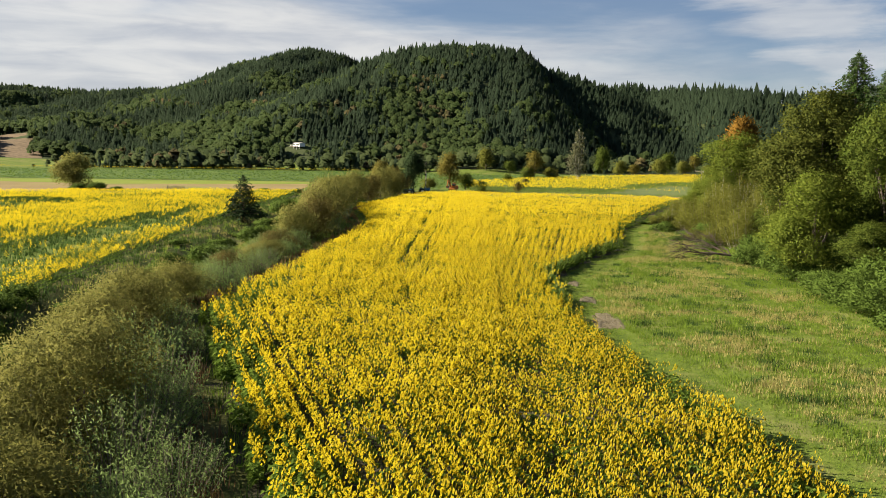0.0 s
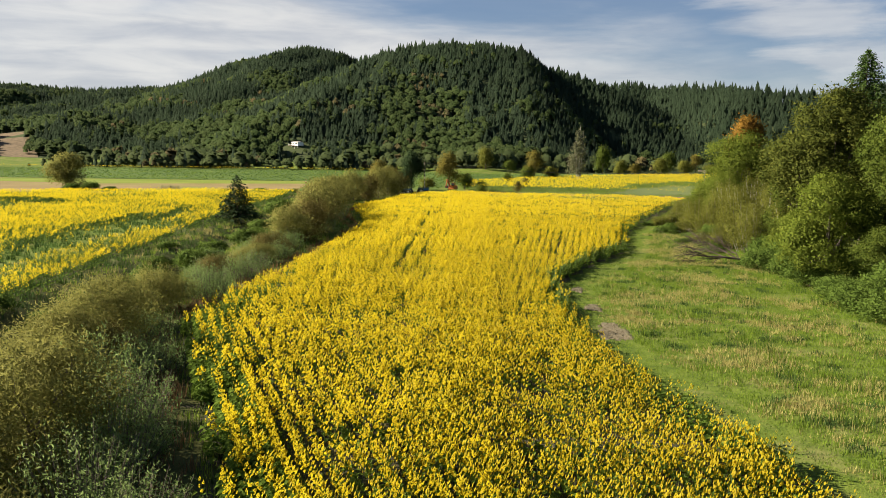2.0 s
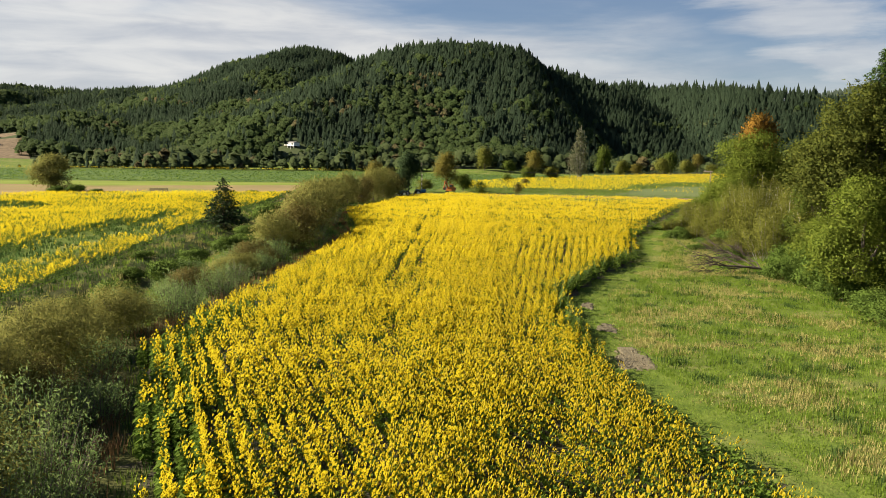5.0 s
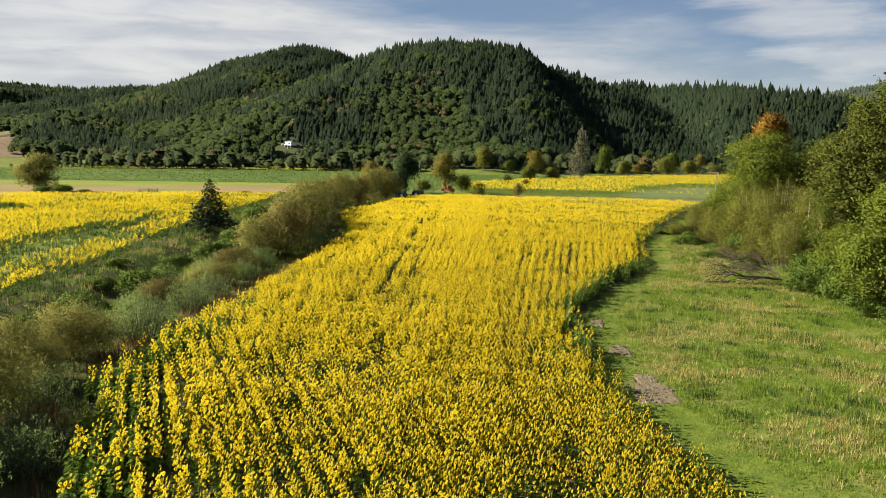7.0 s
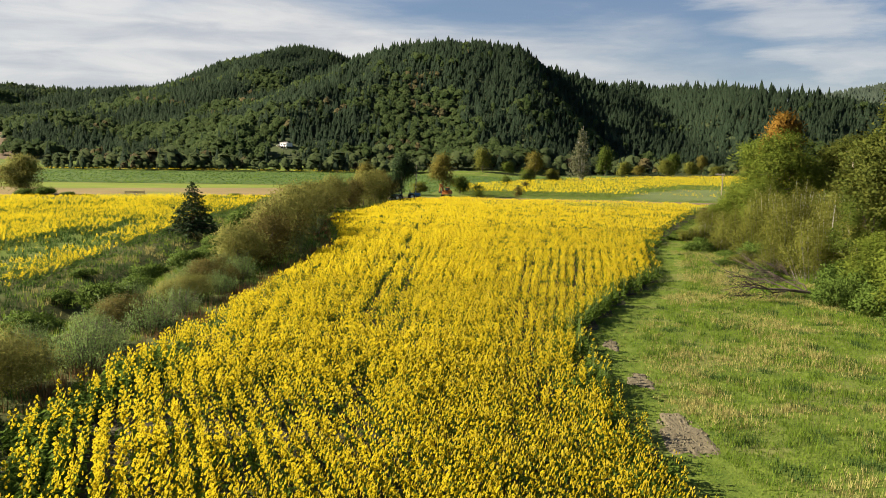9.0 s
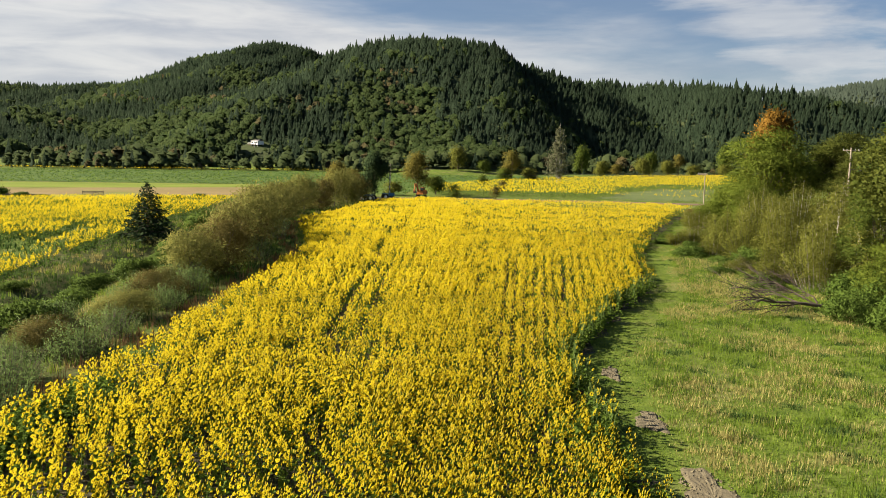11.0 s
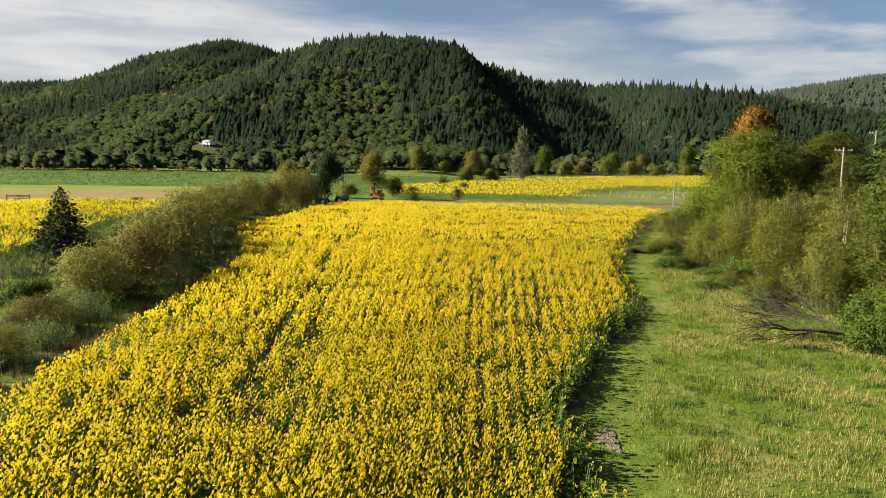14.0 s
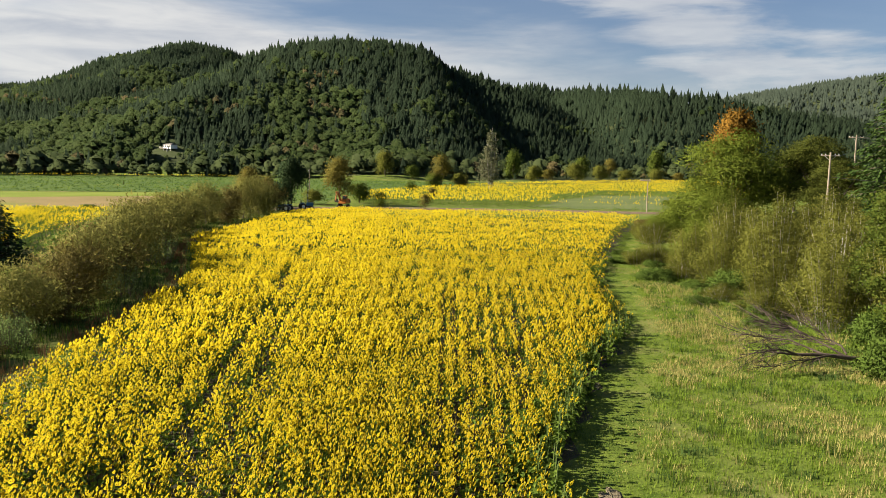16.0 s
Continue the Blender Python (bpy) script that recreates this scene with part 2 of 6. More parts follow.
def bag_part(name, bag, mats, parent=None, label="", smooth=False, normals=None):
    """normals: one for each vertex, for foliage whose leaves together make a rounded clump."""
    if normals is None:
        ob = new(name, tri_mesh(name, bag, mats, smooth))
    else:
        v, f, m = bag.arrays()
        face = np.cross(v[f[:, 1]] - v[f[:, 0]], v[f[:, 2]] - v[f[:, 0]])
        turned = (face * normals[f].sum(1)).sum(1) < 0
        f[turned] = f[turned][:, ::-1]
        bag = Bag().add(v, f, m)
        ob = new(name, tri_mesh(name, bag, mats, True))
        ob.data.normals_split_custom_set_from_vertices(normals)
    if parent:
        ob.parent = parent
    return tagged(ob, label)


def part(name, bm, mat, parent=None, label="", smooth=False):
    me = bpy.data.meshes.new(name)
    bm.normal_update()
    bm.to_mesh(me)
    bm.free()
    me.materials.append(mat)
    if smooth:
        me.polygons.foreach_set("use_smooth", [True] * len(me.polygons))
    ob = new(name, me)
    if parent:
        ob.parent = parent
    return tagged(ob, label)


def box(bm, size, at=(0, 0, 0), rot=(0, 0, 0), bevel=0.0):
    got = bmesh.ops.create_cube(bm, size=1.0)["verts"]
    m = pose(*at, *rot) @ Matrix.Diagonal((*size, 1))
    bmesh.ops.transform(bm, matrix=m, verts=got)
    if bevel:
        edges = list({e for v in got for e in v.link_edges})
        bmesh.ops.bevel(bm, geom=edges, offset=bevel, segments=2, affect="EDGES")
    return bm


def rod(bm, a, b, r0, r1=None, sides=10):
    a, b = Vector(a), Vector(b)
    d = b - a
    got = bmesh.ops.create_cone(bm, cap_ends=True, segments=sides, radius1=r0, radius2=r0 if r1 is None else r1, depth=d.length)["verts"]
    bmesh.ops.transform(bm, matrix=Matrix.Translation((a + b) / 2) @ d.to_track_quat("Z", "Y").to_matrix().to_4x4(), verts=got)
    return bm


def tube(points, radii, sides=6):
    p = np.asarray(points, float)
    r = np.asarray(radii, float)
    t = np.gradient(p, axis=0)
    t /= np.linalg.norm(t, axis=1)[:, None] + 1e-9
    ref = np.array([0.31, 0.17, 0.93]) if abs(t[0, 2]) < 0.8 else np.array([0.95, 0.2, 0.1])
    u = np.cross(t, ref)
    u /= np.linalg.norm(u, axis=1)[:, None] + 1e-9
    w = np.cross(t, u)
    a = np.arange(sides) * 2 * np.pi / sides
    ring = p[:, None] + r[:, None, None] * (np.cos(a)[None, :, None] * u[:, None] + np.sin(a)[None, :, None] * w[:, None])
    v = ring.reshape(-1, 3)
    f = []
    for i in range(len(p) - 1):
        for k in range(sides):
            a0, a1 = i * sides + k, i * sides + (k + 1) % sides
            f += [(a0, a1, a1 + sides), (a0, a1 + sides, a0 + sides)]
    return v, np.array(f)


def turns(yaw, tilt=None, roll=None):
    """Rotation matrices: roll about y, tilt about x, then yaw about z."""
    n = len(yaw)
    c, s = np.cos(yaw), np.sin(yaw)
    r = np.zeros((n, 3, 3))
    r[:, 0, 0], r[:, 0, 1], r[:, 1, 0], r[:, 1, 1], r[:, 2, 2] = c, -s, s, c, 1
    if tilt is not None:
        c, s = np.cos(tilt), np.sin(tilt)
        q = np.zeros((n, 3, 3))
        q[:, 0, 0], q[:, 1, 1], q[:, 1, 2], q[:, 2, 1], q[:, 2, 2] = 1, c, -s, s, c
        r = r @ q
    if roll is not None:
        c, s = np.cos(roll), np.sin(roll)
        q = np.zeros((n, 3, 3))
        q[:, 1, 1], q[:, 0, 0], q[:, 0, 2], q[:, 2, 0], q[:, 2, 2] = 1, c, s, -s, c
        r = r @ q
    return r


def stamp(bag, shape, at, rot, size):
    """Puts many copies of one small shape (verts, faces, materials) into a bag."""
    v, f, m = shape
    at, size = np.asarray(at, float), np.asarray(size, float)
    size = size[:, None, None] if size.ndim == 1 else size[:, None, :]
    out = at[:, None, :] + np.einsum("nij,nkj->nki", rot, v[None] * size)
    n = len(at)
    ff = (f[None] + (np.arange(n) * len(v))[:, None, None]).reshape(-1, 3)
    bag.add(out.reshape(-1, 3), ff, np.tile(m, n))


LEAF = (np.array([(0, 0, 0), (0.36, 0.45, 0.1), (0, 1, 0), (-0.36, 0.45, 0.1)], float), np.array([(0, 1, 2), (0, 2, 3)]), np.array([0, 0]))
SLIM = (np.array([(0, 0, 0), (0.16, 0.5, 0.04), (0, 1, -0.05), (-0.16, 0.5, 0.04)], float), np.array([(0, 1, 2), (0, 2, 3)]), np.array([0, 0]))
LEAF1 = (np.array([(-0.3, 0.1, 0.03), (0.3, 0.1, 0.03), (0, 1, 0)], float), np.array([(0, 1, 2)]), np.array([0]))
SLIM1 = (np.array([(-0.15, 0.15, 0.03), (0.15, 0.15, 0.03), (0, 1.1, -0.03)], float), np.array([(0, 1, 2)]), np.array([0]))
BLADE = (np.array([(-0.03, 0, 0), (0.03, 0, 0), (0, 0.25, 1)], float), np.array([(0, 1, 2)]), np.array([0]))


def smooth01(a):
    a = np.clip(a, 0, 1)
    return a * a * (3 - 2 * a)


def wave(x, y, s, seed=0.0):
    """Cheap smooth value noise from sines, about -1 to 1."""
    a, b = x / s + seed, y / s - 1.7 * seed
    return (np.sin(a * 1.7 + 1.3 * np.sin(b * 1.1 + seed)) + np.sin(b * 2.1 + 1.1 * np.sin(a * 0.9 - seed)) + np.sin((a + b) * 1.3 + 2.1 * np.sin((a - b) * 0.7))) / 3


def inside(px, py, poly):
    hit = np.zeros(np.shape(px), bool)
    n = len(poly)
    for i in range(n):
        (x0, y0), (x1, y1) = poly[i], poly[(i + 1) % n]
        if y0 == y1:
            continue
        cross = (y0 > py) != (y1 > py)
        hit ^= cross & (px < (x1 - x0) * (py - y0) / (y1 - y0) + x0)
    return hit


def edge_gap(px, py, line):
    """Distance to a polyline."""
    best = np.full(np.shape(px), 1e9)
    for (x0, y0), (x1, y1) in zip(line, line[1:]):
        dx, dy = x1 - x0, y1 - y0
        k = np.clip(((px - x0) * dx + (py - y0) * dy) / (dx * dx + dy * dy), 0, 1)
        best = np.minimum(best, np.hypot(px - x0 - k * dx, py - y0 - k * dy))
    return best


# ---- plan of the land ----
LEFT_EDGE = [(0.6, 4), (-4.0, 16), (-6.7, 24), (-11.3, 34.3), (-16.5, 44.6), (-20.4, 53.3), (-20.6, 60), (-19.8, 70), (-20.0, 86), (-20.2, 100), (-20.4, 112), (-21.0, 120), (-24.5, 133), (-28.6, 148), (-27.5, 160), (-25.0, 180), (-23.5, 197)]
RIGHT_EDGE = [(17.6, 4), (15.2, 16), (13.2, 26), (11.2, 36.8), (8.6, 43.4), (6.3, 52.6), (5.0, 62), (5.0, 76), (9.6, 89), (14.3, 101), (18.1, 126), (21.5, 138), (33.5, 175), (40.5, 190)]
FIELD = LEFT_EDGE + [(-14, 203), (12, 203), (38, 202)] + RIGHT_EDGE[::-1]
LEFT_FIELD = [(-36.5, 48), (-36.3, 58), (-38, 70), (-41.5, 95), (-47, 128), (-53, 199), (-75, 197), (-116, 173), (-190, 160), (-190, 48)]
FAR_FIELD = [(-12, 234), (-18, 262), (-2, 300), (21, 335), (60, 385), (118, 425), (150, 420), (110, 300), (66, 228), (28, 232.5), (0, 232.5)]
DITCH = [(-7, -10), (-14, 8), (-18.5, 24), (-23.5, 36), (-29, 46), (-32, 56), (-33, 70), (-34.5, 90), (-38, 110), (-41, 125), (-43, 145), (-46, 165), (-44, 190), (-40, 215)]
BANK_FOOT = [(34, 8), (29, 40), (26, 54), (24.5, 66), (28, 84), (28.5, 98), (28, 125), (27, 150), (37, 176), (52, 200), (62, 228), (100, 260)]
CRESTS = [
    ([(-150, 706, 73), (-121, 709, 86), (-97, 712, 93), (-73, 716, 97), (-29, 719, 97), (1, 720, 93)], 300, 3.2),
    ([(1, 720, 93), (26, 719, 76), (55, 716, 50), (80, 716, 30)], 205, 1.0),
    ([(-900, 760, 69), (-562, 885, 69), (-508, 918, 66), (-431, 957, 72), (-339, 993, 88), (-287, 1009, 118), (-260, 1017, 129), (-226, 1025, 123), (-198, 1030, 108), (-90, 1030, 80)], 560, 3.0),
    ([(-620, 560, 24), (-420, 620, 24), (-300, 640, 30), (-190, 690, 52)], 250, 1.0),
    ([(60, 820, 60), (111, 843, 76), (139, 839, 70), (170, 780, 66), (195, 700, 59), (225, 684, 55), (250, 676, 51), (300, 659, 42), (360, 640, 15)], 165, 1.0),
    ([(-112, 716, 93), (-160, 640, 52), (-185, 560, 29), (-204, 500, 9)], 120, 1.0),
    ([(0, 719, 90), (-14, 640, 62), (-22, 560, 36), (-14, 490, 12)], 115, 2.1),
    ([(-60, 716, 92), (-84, 640, 54), (-98, 560, 28), (-105, 500, 10)], 90, 1.3),
    ([(560, 1640, 78), (659, 1613, 116), (750, 1572, 144), (818, 1536, 157), (900, 1490, 168), (1300, 1250, 150)], 700, 1.0),
]


def hills(x, y):
    h, top = np.zeros(np.shape(x)), np.zeros(np.shape(x))
    for crest, width, narrow in CRESTS:
        for a, b in zip(crest, crest[1:]):
            d = np.array(b, float) - np.array(a, float)
            k = np.clip(((x - a[0]) * d[0] + (y - a[1]) * d[1]) / (d[0] ** 2 + d[1] ** 2), 0, 1)
            gap = np.hypot((x - a[0] - k * d[0]) * narrow, y - a[1] - k * d[1])
            u = np.clip(1 - gap / width, 0, 1)
            top = np.maximum(top, u)
            h = np.maximum(h, (a[2] + k * d[2]) * (0.55 * u + 0.45 * u * u * (3 - 2 * u)))
    rough = 9.0 * wave(x, y * 0.45, 42.0, 1.3) + 3.0 * wave(x, y, 19.0, 4.1)
    return np.maximum(h + rough * smooth01(h / 25) * (1 - smooth01((top - 0.5) / 0.42)) + 0.6 * smooth01(h / 25) - 1.0, 0) * (h > 0)


def bank_side(x, y):
    """Metres east of the foot of the bank (negative: in the meadow)."""
    fx = np.interp(y, [p[1] for p in BANK_FOOT], [p[0] for p in BANK_FOOT])
    return x - fx


def land(x, y):
    x, y = np.asarray(x, float), np.asarray(y, float)
    z = (0.10 * wave(x, y, 9.0, 0.4) + 0.05 * wave(x, y, 3.1, 2.0)) * (1 - smooth01((y - 192) / 10))
    z = z - 1.5 * smooth01(1 - edge_gap(x, y, DITCH) / 4.2)
    s = bank_side(x, y)
    z = z + 6.0 * smooth01(s / 30.0) * (1 - smooth01((y - 215) / 60)) * (s > 0)
    return z + hills(x, y)


def land1(x, y):
    return float(land(np.array([x]), np.array([y]))[0])


def spaced(fine0, fine1, step, lo, hi, grow=1.12):
    mid = list(np.arange(fine0, fine1 + 1e-6, step))
    a, s = fine1, step
    while a < hi:
        s = min(s * grow, 24 if a < 1400 else 200)
        a += s
        mid.append(a)
    a, s = fine0, step
    while a > lo:
        s = min(s * grow, 24 if a > -1000 else 200)
        a -= s
        mid.insert(0, a)
    return np.array(mid)


gx, gy = spaced(-56, 60, 1.6, -3600, 3600), spaced(6, 222, 1.6, -1500, 4200)
GX, GY = np.meshgrid(gx, gy)
GZ = land(GX, GY)
nx = len(gx)
i0 = (np.arange(len(gy) - 1)[:, None] * nx + np.arange(nx - 1)[None]).ravel()
g_bag = Bag()
g_faces = np.concatenate([np.stack([i0, i0 + 1, i0 + nx + 1], 1), np.stack([i0, i0 + nx + 1, i0 + nx], 1)])
g_v = np.stack([GX.ravel(), GY.ravel(), GZ.ravel()], 1)
cen = g_v[g_faces].mean(1)
woods = (hills(cen[:, 0], cen[:, 1]) > 2.0) | (cen[:, 1] > 430)
under = inside(cen[:, 0], cen[:, 1], FIELD)
ditchside = (edge_gap(cen[:, 0], cen[:, 1], DITCH) < 11 + 2.5 * wave(cen[:, 0], cen[:, 1], 5.0, 3.0)) & (cen[:, 1] < 205) & (cen[:, 0] < 0)
g_bag.add(g_v, g_faces, np.where(woods, 1, np.where(under, 2, np.where(ditchside, 3, 0))))
ground = bag_part("ground", g_bag, [M_meadow, M_forest_floor, M_soil, M_ditchside], smooth=True)
tagged(ground, "valley floor with rough meadow, field soil and wooded hills behind", "ground", kind="structure")


def sheet(name, poly, mat, lift, label, category):
    """A flat piece of land that lies on the ground, cut into small faces."""
    bm = bmesh.new()
    bm.faces.new([bm.verts.new((x, y, lift)) for x, y in poly])
    bmesh.ops.triangulate(bm, faces=bm.faces[:])
    return tagged(part(name, bm, mat), label, category, kind="structure")


sheet("hay_field", [(-58, 214), (-80, 203), (-118, 182), (-230, 190), (-420, 240), (-300, 275), (-168, 252), (-70, 272), (-62, 240)], M_hay, 0.03,
      "pale cut hay field with tan stubble", "field")
sheet("mown_field", [(-64, 256), (-120, 230), (-230, 232), (-385, 258), (-300, 274), (-168, 251), (-71, 271)], M_mown, 0.045, "strip of mown yellow-green grass beside the hay stubble", "field")
sheet("green_field", [(-62, 276), (-168, 256), (-300, 279), (-520, 300), (-520, 372), (-230, 352), (-84, 398), (-10, 402), (30, 392), (20, 338), (-4, 302), (-22, 264), (-22, 236), (-58, 236)],
      M_cover, 0.06, "flat field of low green crop", "field")
sheet("green_field", [(-82, 206.5), (-46, 202), (-44, 236), (-58, 237), (-59, 216)], M_cover, 0.075, "wedge of low green crop beside the hay stubble", "field")
sheet("pale_field_patch", [(26, 238), (34, 250), (37, 266), (50, 284), (56, 297), (72, 298), (96, 290), (66, 229), (48, 234), (38, 232)], M_pale, 0.03, "pale grey-green patch of bare crop", "field")
sheet("farm_track", [(-40, 211), (-26, 214), (-12, 218), (14, 220), (40, 219), (62, 218), (90, 232), (90, 236), (62, 224), (40, 227), (14, 228), (-10, 227.5), (-28, 222), (-40, 216)],
      M_road, 0.05, "bare dirt farm track between two fields", "track")
rng = np.random.default_rng(7)


# ---- sunflowers ----
def sunflower_shape(petals, disc_n, leaves, stem_sides, r=0.165, seed=1, height=1.5, second=0):
    """Separate bags for stem, leaves and head of one plant that faces +y."""
    g = np.random.default_rng(seed)
    stem, foliage, head = Bag(), Bag(), Bag()
    c = np.array((0, 0.13, height))
    nod = radians(14)
    nrm = np.array((0, math.cos(nod), -math.sin(nod)))
    e1, e2 = np.array((1.0, 0, 0)), np.array((0, math.sin(nod), math.cos(nod)))
    if stem_sides >= 3:
        v, f = tube([(0, 0, -0.05), (0.01, 0, height * 0.6), (0, 0.02, height - 0.05), c - nrm * 0.02], [0.018, 0.016, 0.013, 0.012], stem_sides)
        stem.add(v, f)
    else:
        stem.add([(-0.016, 0, 0), (0.016, 0, 0), (0, 0.06, height)], [(0, 1, 2)])
    for k in range(leaves):
        a = k * 2.4 + g.uniform(-0.3, 0.3)
        z = height * (0.22 + 0.46 * k / max(leaves - 1, 1))
        size = (0.36 if leaves > 4 else 0.29) * (1.1 - 0.35 * k / max(leaves - 1, 1))
        d, s = np.array((math.cos(a), math.sin(a), 0)), np.array((-math.sin(a), math.cos(a), 0))
        b = np.array((0, 0, z))
        foliage.add([b + d * 0.05, b + d * size * 0.5 + s * size * 0.42 + (0, 0, 0.05), b + d * size * 1.05 - (0, 0, 0.10), b + d * size * 0.5 - s * size * 0.42 + (0, 0, 0.05)],
                    [(0, 1, 2), (0, 2, 3)])
    ri = r * (0.36 if petals >= 12 else 0.30)
    if petals >= 12:
        for k in range(petals):
            a, w = 2 * math.pi * k / petals, 1.3 * math.pi / petals
            tip = r * g.uniform(0.92, 1.1)
            root_l, root_r = (ri * 0.8 * (math.cos(t) * e1 + math.sin(t) * e2) for t in (a - w, a + w))
            mid_l, mid_r = (r * 0.72 * (math.cos(t) * e1 + math.sin(t) * e2) for t in (a - w * 0.8, a + w * 0.8))
            end = tip * (math.cos(a) * e1 + math.sin(a) * e2) + nrm * g.uniform(-0.02, 0.04)
            head.add([c + root_l, c + root_r, c + mid_r, c + end, c + mid_l], [(0, 1, 2), (0, 2, 4), (4, 2, 3)], 0)
    else:
        # a shallow cup of petals round a dark disc, on the main stem and on side shoots
        for k in range(second + 1):
            to, big, turn = np.zeros(3), 1.0, g.uniform(-0.5, 0.5)
            if k:
                a = 2.3 * k + g.uniform(-0.5, 0.5)
                to, big = np.array((0.09 * math.cos(a), 0.10 * math.sin(a), -g.uniform(0.09, 0.16) * k)), g.uniform(0.85, 1.0)
            x1, n1 = math.cos(turn) * e1 + math.sin(turn) * nrm, math.cos(turn) * nrm - math.sin(turn) * e1
            o = c + to
            rim = []
            for i in range(petals * 2):
                a = math.pi * i / petals
                q = big * r * (g.uniform(1.02, 1.2) if i % 2 == 0 else g.uniform(0.78, 0.92))
                rim.append(o + q * (math.cos(a) * x1 + 1.28 * math.sin(a) * e2) + n1 * r * g.uniform(0.05, 0.45))
            n = len(rim)
            head.add(rim + [o], [(i, (i + 1) % n, n) for i in range(n)], 0)
            if disc_n and k < 3:
                ring = [o + n1 * 0.30 * r + big * r * 0.46 * (math.cos(t) * x1 + 1.1 * math.sin(t) * e2) for t in np.arange(disc_n) * 2 * math.pi / disc_n]
                head.add(ring, [(0, i, i + 1) for i in range(1, disc_n - 1)], 1)
    if disc_n and petals >= 12:
        ring = [c + nrm * 0.018 + ri * (math.cos(t) * e1 + math.sin(t) * e2) for t in np.arange(disc_n) * 2 * math.pi / disc_n]
        head.add(ring, [(0, k, k + 1) for k in range(1, disc_n - 1)], 1)
        if disc_n > 4:
            back = [c - nrm * 0.02 + ri * 1.05 * (math.cos(t) * e1 + math.sin(t) * e2) for t in np.arange(disc_n) * 2 * math.pi / disc_n]
            head.add(back, [(0, k, k + 1) for k in range(1, disc_n - 1)], 2)
    return stem, foliage, head


def plant_shape(headed, *spec, **more):
    stem, foliage, head = sunflower_shape(*spec, **more)
    b = Bag()
    b.add(*stem.arrays()[:2], 3)
    b.add(*foliage.arrays()[:2], 2)
    if headed:
        b.add(*head.arrays())
    return b.arrays()


FACE = math.atan2(-0.95, -0.31)          # the heads face east by south


def sow(bag, xy, near, headed_chance, height=1.0, wide=1.0, leaves=None):
    """Stamps sunflowers at xy; near picks how fine they are (0 fine to 3 coarse)."""
    spec = [(3, 4, 2, 2), (3, 0, 2, 2), (3, 0, 1, 2), (3, 0, 1, 2)][near]
    if leaves:
        spec = (*spec[:2], leaves, spec[3])
    n = len(xy)
    kind = rng.integers(0, 3, n)
    tall = np.broadcast_to(height, n)
    bloom = rng.random(n) < headed_chance
    z = land(xy[:, 0], xy[:, 1]) - 0.03
    for k in range(3):
        for b in (True, False):
            shape = plant_shape(b, *spec, seed=k + 3, height=(1.42, 1.5, 1.58)[k], r=wide * (0.057, 0.063, 0.069)[k] * (1.0, 1.3, 1.9, 2.5)[near], second=(3, 2, 0, 0)[near])
            pick = (kind == k) & (bloom == b)
            if not pick.any():
                continue
            q = xy[pick]
            m = len(q)
            yaw = FACE + rng.normal(0, 0.30, m) + (0 if b else rng.uniform(0, 6.28, m))
            size = (1.0 + 0.06 * wave(q[:, 0], q[:, 1], 5.0, 3.3) + 0.10 * wave(q[:, 0], q[:, 1], 1.3, 1.0) + rng.normal(0, 0.045, m)) * (tall[pick] if b else tall[pick] * 0.93)
            stamp(bag, shape, np.column_stack([q, z[pick]]), turns(yaw, rng.normal(0, 0.10, m), rng.normal(0, 0.07, m)), size)


def rows_straight(angle, spacing, step, lo, hi):
    d, nrm = np.array((math.sin(angle), math.cos(angle))), np.array((math.cos(angle), -math.sin(angle)))
    u, t = np.meshgrid(np.arange(lo, hi, spacing), np.arange(-40, 260, step))
    u, t = u.ravel() + rng.normal(0, 0.085, u.size), t.ravel() + rng.uniform(-0.09, 0.09, t.size)
    return u[:, None] * nrm + t[:, None] * d


def rows_fan(apex, r0, r1, spacing_at, step):
    a, r = np.meshgrid(np.arange(-0.7, 0.7, spacing_at), np.arange(r0, r1, step))
    a, r = a.ravel(), r.ravel() + rng.uniform(-0.09, 0.09, r.size)
    side = rng.normal(0, 1.0, a.size) * np.where(a > 0.035, 0.0010, 0.0016) * r
    return np.column_stack([apex[0] + r * np.sin(a) + side, apex[1] + r * np.cos(a)])


def inner(p, edge, noise_size=0.5):
    j = noise_size * wave(p[:, 0], p[:, 1], 1.7, 2.2)
    k = noise_size * wave(p[:, 0], p[:, 1], 1.3, 5.2)
    return inside(p[:, 0] + j, p[:, 1] + k, edge)


SEAM = lambda p: p[:, 1] + 0.12 * p[:, 0] + 1.5 * wave(p[:, 0], p[:, 1], 4.0, 0.3) - 58.0
south = rows_straight(radians(-25.5), 0.70, 0.084, -60, 60)
south[:, 0] -= 0.0085 * np.maximum(36 - south[:, 1], 0) ** 2
south = south[inner(south, FIELD)]
south = south[SEAM(south) < 0]
north_a = rows_fan((-4, -35), 82, 150, 0.70 / 115, 0.088)
north_b = rows_fan((-4, -35), 150, 245, 0.66 / 190, 0.14)
north = np.concatenate([north_a, north_b])
north = north[inner(north, FIELD)]
north = north[SEAM(north) > 0.2]
main = np.concatenate([south, north])
